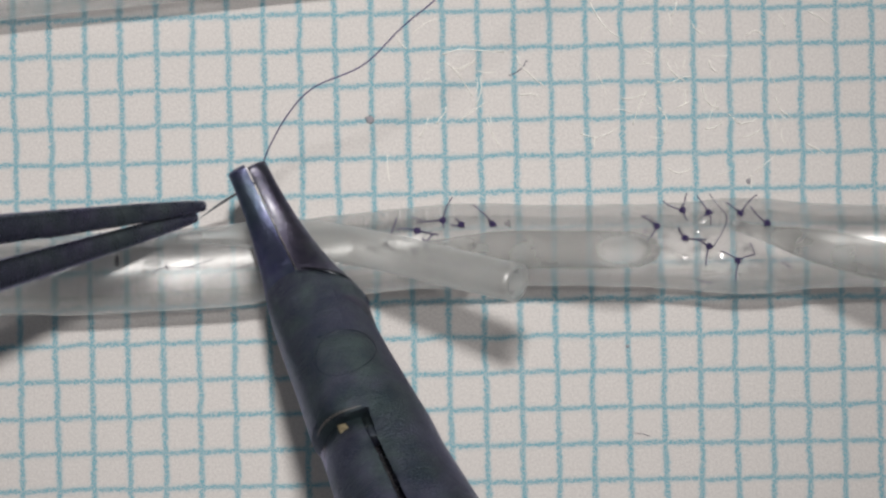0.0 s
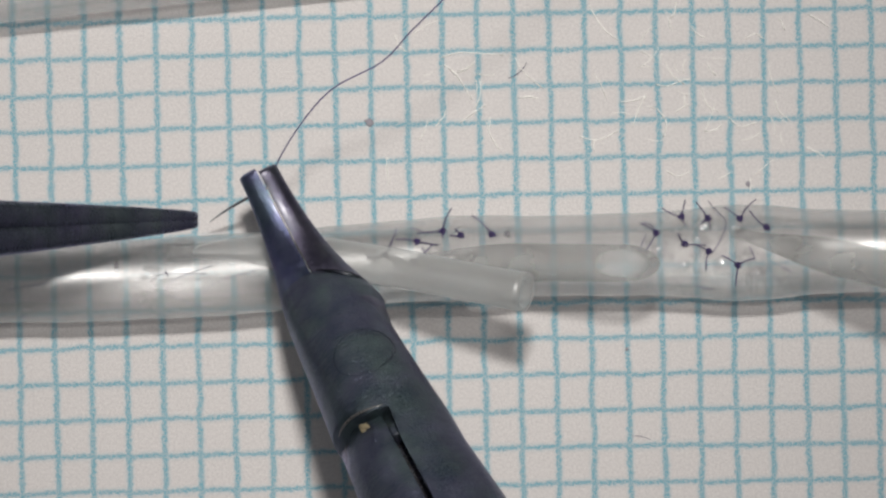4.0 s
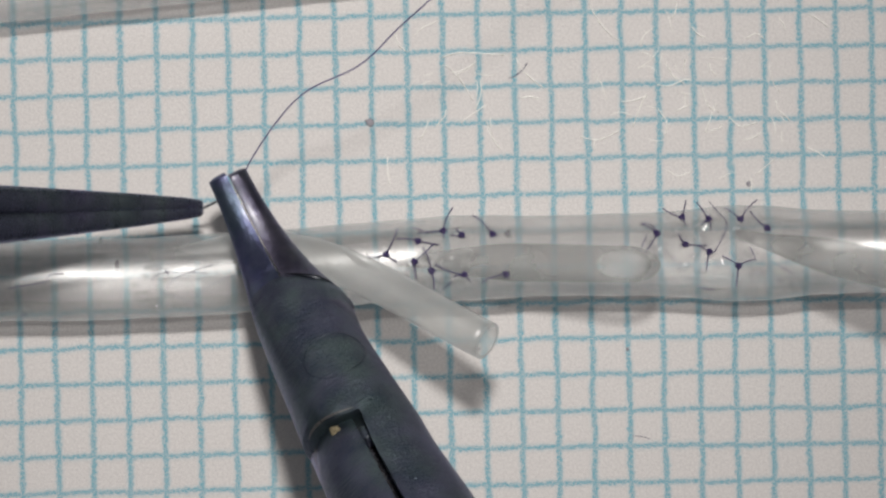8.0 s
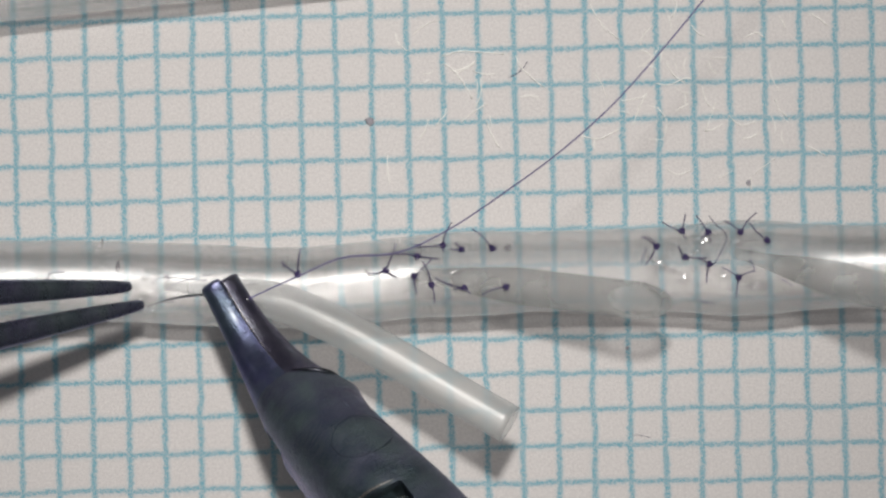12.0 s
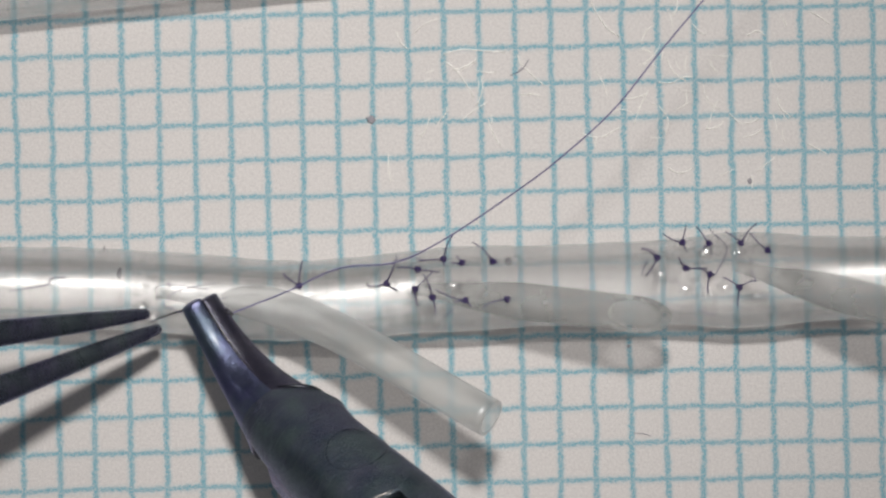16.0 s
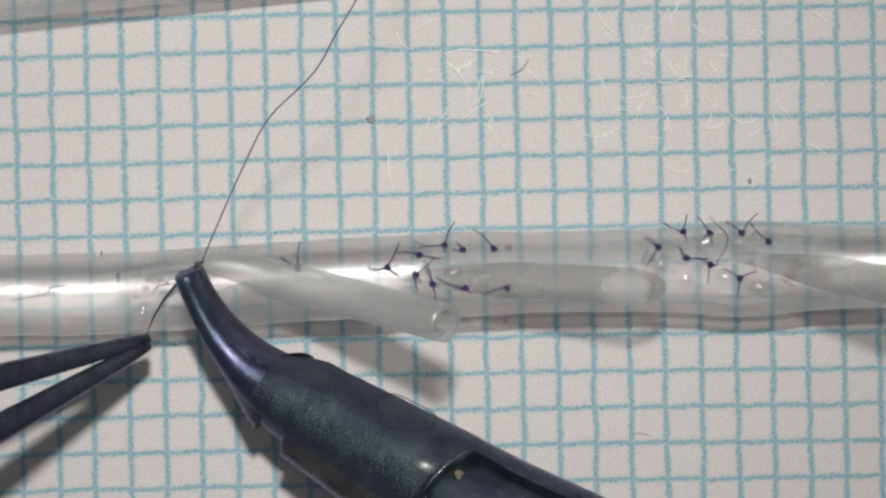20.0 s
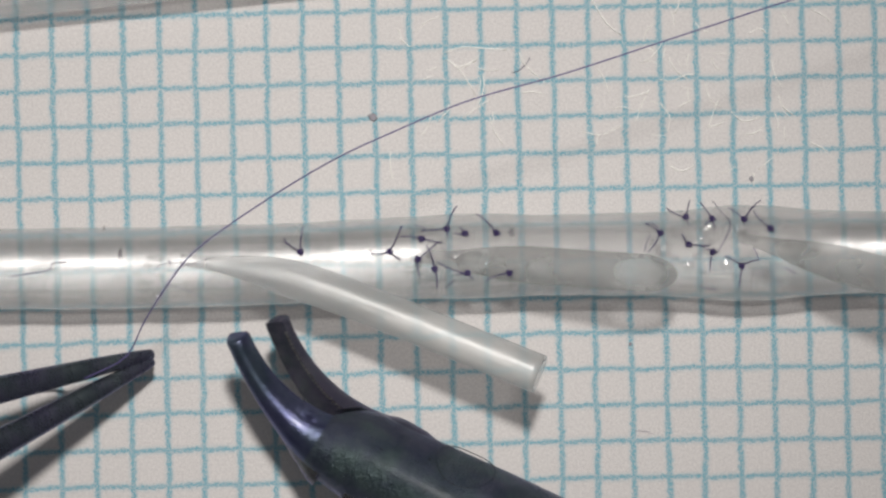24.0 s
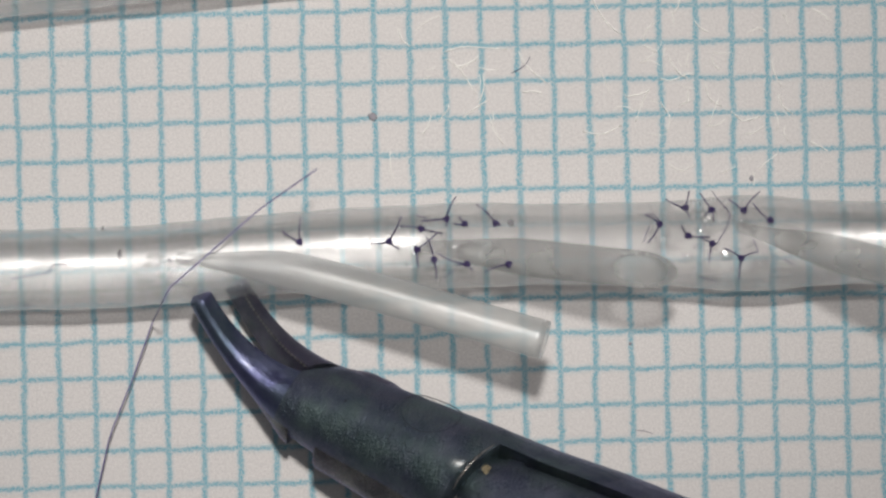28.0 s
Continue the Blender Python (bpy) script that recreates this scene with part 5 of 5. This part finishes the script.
    walk(needle, held([(t, aim(Vector(b), Vector(a), radians(r))) for t, a, b, r in (
        (0, (-6.59, 0.96, 1.05), (-5.06, 1.89, 2.75), -79),
        (0.5, (-6.67, 0.91, 1.05), (-5.14, 1.8, 2.75), -79),
        (1, (-6.51, 0.94, 1.05), (-5.03, 1.86, 2.75), -79),
        (1.5, (-6.58, 0.8, 1.05), (-5.17, 1.67, 2.75), -78),
        (2, (-6.26, 0.85, 1.05), (-5.05, 1.63, 2.75), -78),
        (2.5, (-6.73, 0.76, 1.05), (-5.36, 1.52, 2.75), -77),
        (3, (-6.65, 0.68, 1.05), (-5.2, 1.5, 2.75), -76),
        (3.5, (-6.26, 0.88, 1.05), (-4.52, 1.86, 2.75), -76),
        (5.5, (-6.92, 0.95, 1.1), (-5.53, 1.75, 2.75), -74),
        (6, (-6.78, 0.9, 1.15), (-5.09, 1.86, 2.75), -73),
        (6.5, (-6.17, 1.2, 1.05), (-4.45, 2.17, 2.75), -72),
        (7, (-6.74, 0.88, 1.2), (-4.83, 2.02, 2.75), -72),
        (7.5, (-6.85, 0.98, 1.15), (-5.3, 1.92, 2.75), -71),
        (8, (-6.8, 1.07, 1.05), (-5.55, 1.67, 2.75), -71),
        (8.5, (-6.97, 0.77, 1.05), (-5.55, 1.33, 2.75), -7),
        (9, (-7.83, -0.19, 1.56), (-5.61, 0.92, 2.75), -5),
        (9.5, (-7.84, -0.41, 2.36), (-5.24, 0.06, 3.1), -2),
        (10, (-8.14, -0.78, 3.1), (-5.37, -0.69, 3.1), 0),
        (10.5, (-8.72, -1.15, 3.1), (-5.99, -1.11, 3.1), 0),
        (11, (-8.17, -1.47, 2.39), (-5.52, -1.34, 3.1), 0),
        (11.5, (-8.05, -1.51, 3.1), (-5.34, -1.36, 3.1), 0),
        (12.5, (-8.05, -1.55, 2.24), (-5.45, -1.39, 3.1), 0),
        (14.5, (-7.65, -1.71, 1.93), (-5.16, -1.51, 3.1), 0),
        (15, (-7.86, -1.82, 1.64), (-5.52, -1.64, 3.1), 0),
        (15.5, (-8.1, -1.87, 1.56), (-5.82, -1.56, 3.1), 0),
        (16, (-8.25, -2.06, 1.73), (-5.87, -1.78, 3.1), 0),
        (16.5, (-8.4, -2.16, 1.91), (-6.1, -1.22, 3.1), 0),
        (17, (-8.6, -2.34, 3.1), (-6.37, -0.51, 3.1), 0),
        (18, (-8.47, -2.02, 1.85), (-6.47, -0.58, 3.1), 0),
        (19, (-8.5, -2.13, 2.65), (-6.26, -0.64, 3.1), 0),
        (19.5, (-8.43, -2.18, 2.03), (-6.43, -0.62, 3.1), 0),
        (20, (-8.28, -2.49, 2.38), (-6.69, -0.37, 3.1), 0),
        (20.5, (-8.05, -1.8, 2.32), (-6.18, 0.05, 3.1), 0),
        (21, (-8.18, -2.03, 3.1), (-6.12, 0.11, 3.1), 0),
        (21.5, (-7.92, -1.41, 1.41), (-6.82, 0.47, 3.1), 0),
        (22.5, (-10.44, -5.66, 3.1), (-8.41, -3.16, 3.1), 0),
        (23.5, (-12.62, -10.34, 3.1), (-10.75, -8.16, 3.1), 0),
        (24, (-12.15, -4.35, -0.1), (-10.03, -3.66, 1.6), 0),
        (24.5, (-16.21, -7.55, 3.1), (-13.87, -5.91, 3.1), 0),
        (25, (-13.28, -11.18, 2.51), (-12, -8.82, 3.1), 0),
        (28, (-10.96, -11.19, 1.95), (-10.13, -8.8, 3.1), 0),
    )]))
    thread_paths()
    timed = []
    for t, (from_end, pts) in sorted(STRANDS.items()):
        whole = stops(pts, 0, 1, 1)[1]
        timed.append((t, stops(pts, whole - PIECES * PIECE if from_end else 0.0, PIECES, PIECE)[0], 0.0))
    follow(strands, timed)
    walk(holder, [
        (0, tool(-3.57, -1.48, 4.67, 64, 0, 42, 0.3)),
        (0.5, tool(-3.64, -1.53, 4.67, 63.8, 0.2, 42, 0.3)),
        (1, tool(-3.65, -1.54, 4.67, 63.5, 0.4, 42, 0.3)),
        (1.5, tool(-3.68, -1.69, 4.67, 63.5, 0.6, 42, 0.3)),
        (2, tool(-3.63, -1.74, 4.67, 63.5, 0.8, 42, 0.3)),
        (2.5, tool(-3.82, -1.85, 4.67, 63.5, 0.9, 42, 0.3)),
        (3, tool(-3.75, -1.9, 4.67, 63.5, 1.1, 42, 0.3)),
        (3.5, tool(-2.97, -1.43, 4.67, 61.5, 1.3, 42, 0.3)),
        (5.5, tool(-4.02, -1.55, 4.67, 62, 2.1, 42, 0.3)),
        (6, tool(-3.61, -1.46, 4.67, 62, 2.2, 42, 0.3)),
        (6.5, tool(-2.77, -1.12, 4.67, 60, 2.4, 42, 0.3)),
        (7, tool(-3.23, -1.24, 4.67, 60.5, 2.6, 42, 0.3)),
        (7.5, tool(-3.72, -1.35, 4.67, 60.8, 2.8, 42, 0.3)),
        (8, tool(-4, -1.56, 4.67, 61, 3, 42, 0.3)),
        (8.5, tool(-3.97, -1.88, 4.67, 59, 5.5, 42, 0.3)),
        (9, tool(-3.98, -2.22, 4.08, 57, 8, 42, 0.3)),
        (9.5, tool(-3.91, -3.38, 4.1, 54, 12, 42, 0.3)),
        (10, tool(-4.16, -3.7, 4.12, 51, 16, 42, 0.3)),
        (10.5, tool(-4.69, -4.18, 4.13, 48, 17, 42, 0.3)),
        (11, tool(-4, -4.31, 4.14, 47, 18, 42, 0.3)),
        (11.5, tool(-3.76, -4.31, 4.14, 46.8, 18.1, 42, 0.3)),
        (12, tool(-3.82, -4.24, 4.14, 46.7, 18.3, 42, 0.3)),
        (12.5, tool(-3.99, -4.35, 4.14, 46.5, 18.4, 42, 0.3)),
        (14.5, tool(-3.63, -4.45, 4.15, 45, 19, 42, 0.3)),
        (15, tool(-3.97, -4.59, 4.12, 44, 20.7, 41.3, 0.3)),
        (15.5, tool(-4.25, -4.51, 4.08, 43, 22.3, 40.7, 0.3)),
        (16, tool(-4.26, -4.76, 4.05, 42, 24, 40, 0.3)),
        (16.5, tool(-4.36, -4.55, 4.05, 40, 29.5, 39, 0.3)),
        (17, tool(-4.42, -3.94, 4.06, 37.3, 35, 38, 0.3)),
        (17.5, tool(-4.44, -3.96, 3.99, 36.6, 37.5, 36.5, 0.3)),
        (18, tool(-4.53, -3.98, 3.93, 36, 40, 35, 0.3)),
        (18.5, tool(-4.36, -4.03, 3.6, 33.5, 44.5, 29, 0.3)),
        (19, tool(-4.11, -3.88, 3, 30, 49, 19, 0.3)),
        (19.5, tool(-4.16, -3.99, 2.73, 29.2, 49.5, 15, 0.3)),
        (20, tool(-4.36, -3.93, 2.47, 30.1, 50, 11, 0.3)),
        (20.5, tool(-5.54, -5.02, 2.31, 30.6, 48, 9.5, 1)),
        (21, tool(-3.28, -4.45, 2.2, 31.1, 47.7, 8, 3)),
        (21.5, tool(-3.73, -4.24, 2.18, 32.1, 47.3, 7.9, 3)),
        (23.5, tool(-1.28, -5.88, 4.9, 30.6, 46, 7.6, 4)),
        (24, tool(-2.8, -5.38, 2.7, 30.6, 46, 7.6, 4)),
        (24.5, tool(-4.95, -4.93, 2.12, 29.1, 46, 7.5, 3.5)),
        (25, tool(-6.43, -6.98, 1.7, 28.4, 46, 13, 3.2)),
        (25.5, tool(-5.76, -5.04, 1.5, 26.9, 46, 15, 3.2)),
        (26, tool(-6.14, -5.19, 1.35, 26.3, 46, 17, 3.2)),
        (26.5, tool(-5.83, -4.7, 1.35, 26.4, 46, 17, 3.2)),
        (27, tool(-4.28, -4.42, 1.35, 25.4, 46, 17, 3.2)),
        (27.5, tool(-3.09, -4.69, 1.35, 25.8, 46, 17, 3.2)),
        (28, tool(-3.58, -4.26, 1.35, 26.9, 46, 17, 3.2)),
    ])
    walk(jaw, [(t, about_hinge(-a) @ pose((a - 0.1) * 0.055 * MM, 0, 0)) for t, a in ((0, 0.1), (20, 0.1), (20.5, 2), (21, 7.4), (21.5, 7.6), (23.5, 9.4), (24, 9.4), (24.5, 8.6), (25, 8.4), (26, 7.6), (26.5, 6.4), (27, 5.0), (27.5, 6.4), (28, 7.4))])
    grip, split = [], ([], [])
    for t, ax, ay, aturn, bx, by, bturn, z in (
        (0, -6.63, 1.19, 187, -6.86, 0.88, 197.1, 2.6),
        (0.5, -7.41, 2.02, 183.9, -6.08, 0.67, 186.4, 2.6),
        (1, -7.22, 1.92, 185.2, -6.63, 1.3, 195.5, 2.6),
        (1.5, -7.71, 2.17, 185.6, -6.93, 1.27, 191.8, 2.6),
        (2, -6.93, 1.35, 181.7, -6.19, 0.72, 187.7, 2.6),
        (2.5, -6.77, 1.06, 179.7, -6.74, 0.94, 185, 2.6),
        (3, -6.69, 0.94, 179.7, -6.69, 0.78, 185.5, 2.6),
        (3.5, -6.77, 0.94, 180, -6.77, 0.77, 185.7, 2.6),
        (5.5, -6.9, 1.14, 179, -6.9, 0.96, 184.4, 2.6),
        (6, -6.83, 1.12, 179.2, -6.83, 0.93, 184.1, 2.6),
        (7, -6.81, 1.07, 178.9, -6.81, 0.88, 184, 2.6),
        (7.5, -6.84, 1.08, 179.4, -6.84, 0.89, 184.1, 2.6),
        (8, -6.72, 1.3, 179, -6.72, 1.12, 185, 2.6),
        (8.5, -7.83, 1.86, 179.8, -7.16, 0.97, 188, 2.6),
        (9, -7.85, -0.27, 177.8, -7.61, -0.61, 187.4, 2.6),
        (9.5, -8.15, 0.25, 178.2, -7.74, -0.37, 183.4, 2.5),
        (10, -8.79, 0.44, 178.8, -8.51, 0.08, 187.4, 2.4),
        (10.5, -8.73, -0.86, 178.7, -8.7, -1.08, 187.5, 2.38),
        (11, -8.64, -1.2, 180.7, -8.64, -1.39, 188.6, 2.36),
        (11.5, -8.64, -1.11, 181.3, -8.48, -1.49, 191, 2.34),
        (12, -8.7, -1, 182.4, -8.36, -1.5, 192.5, 2.32),
        (12.5, -8.64, -0.95, 183.6, -8.17, -1.55, 193.4, 2.3),
        (14.5, -8.11, -1.82, 184.6, -7.89, -2.13, 198.4, 2.2),
        (15, -7.89, -1.86, 185.4, -7.85, -2.05, 201.9, 2.2),
        (15.5, -8.08, -1.79, 186.1, -7.95, -2.02, 202.8, 2.2),
        (16, -8.24, -1.8, 187.3, -7.92, -2.21, 201.3, 2.2),
        (16.5, -8.21, -1.93, 186.3, -8.05, -2.21, 202.1, 2.2),
        (17, -9.13, -1.82, 190.9, -8.68, -2.4, 203.6, 2.2),
        (17.5, -8.32, -1.89, 187.2, -8.3, -2.13, 204.9, 2.2),
        (18, -8.19, -1.83, 187.9, -8.19, -2.07, 205.3, 2.2),
        (18.5, -8.53, -1.91, 189.3, -8.41, -2.14, 206.2, 2.2),
        (19, -8.55, -2.07, 190.8, -8.33, -2.41, 205.6, 2.2),
        (19.5, -8.33, -2.11, 193.3, -8.27, -2.3, 208.8, 2.2),
        (20, -8.21, -2.49, 194.5, -8.21, -2.68, 209.3, 2.2),
        (20.5, -8.46, -2.74, 192.4, -8.46, -2.93, 209.7, 2.2),
        (21, -8.75, -1.58, 192.8, -7.66, -2.63, 203.9, 2.2),
        (21.5, -7.74, -1.38, 190.4, -7.7, -1.57, 206.3, 2.2),
        (23.5, -11.62, -2.97, 197.9, -9.73, -4.42, 205, 1.2),
        (24, -8.19, -2.99, 193, -8.19, -3.19, 208.7, 1.2),
        (24.5, -14.92, -5.09, 190.8, -14.61, -5.72, 201.8, 1.2),
        (25.5, -16.34, -5.74, 193.7, -15.86, -6.53, 206.9, 1.2),
        (26.5, -16.34, -5.74, 193.7, -15.86, -6.53, 206.9, 1.2),
        (27, -13.35, -5.42, 184.8, -12.09, -7.31, 195.9, 1.2),
        (27.5, -9.02, -4.61, 188.3, -7.41, -5.93, 196, 1.2),
        (28, -14.29, -5.72, 190.7, -13.35, -7.3, 204, 1.2),
    ):
        both = arm_pose((ax + bx) / 2, (ay + by) / 2, (aturn + bturn) / 2, z)
        grip.append((t, both))
        split[0].append((t, both.inverted() @ arm_pose(ax, ay, aturn, z)))
        split[1].append((t, both.inverted() @ arm_pose(bx, by, bturn, z)))
    walk(forceps, grip)
    for arm, rows in zip(arms, split):
        walk(arm, rows)


motions()
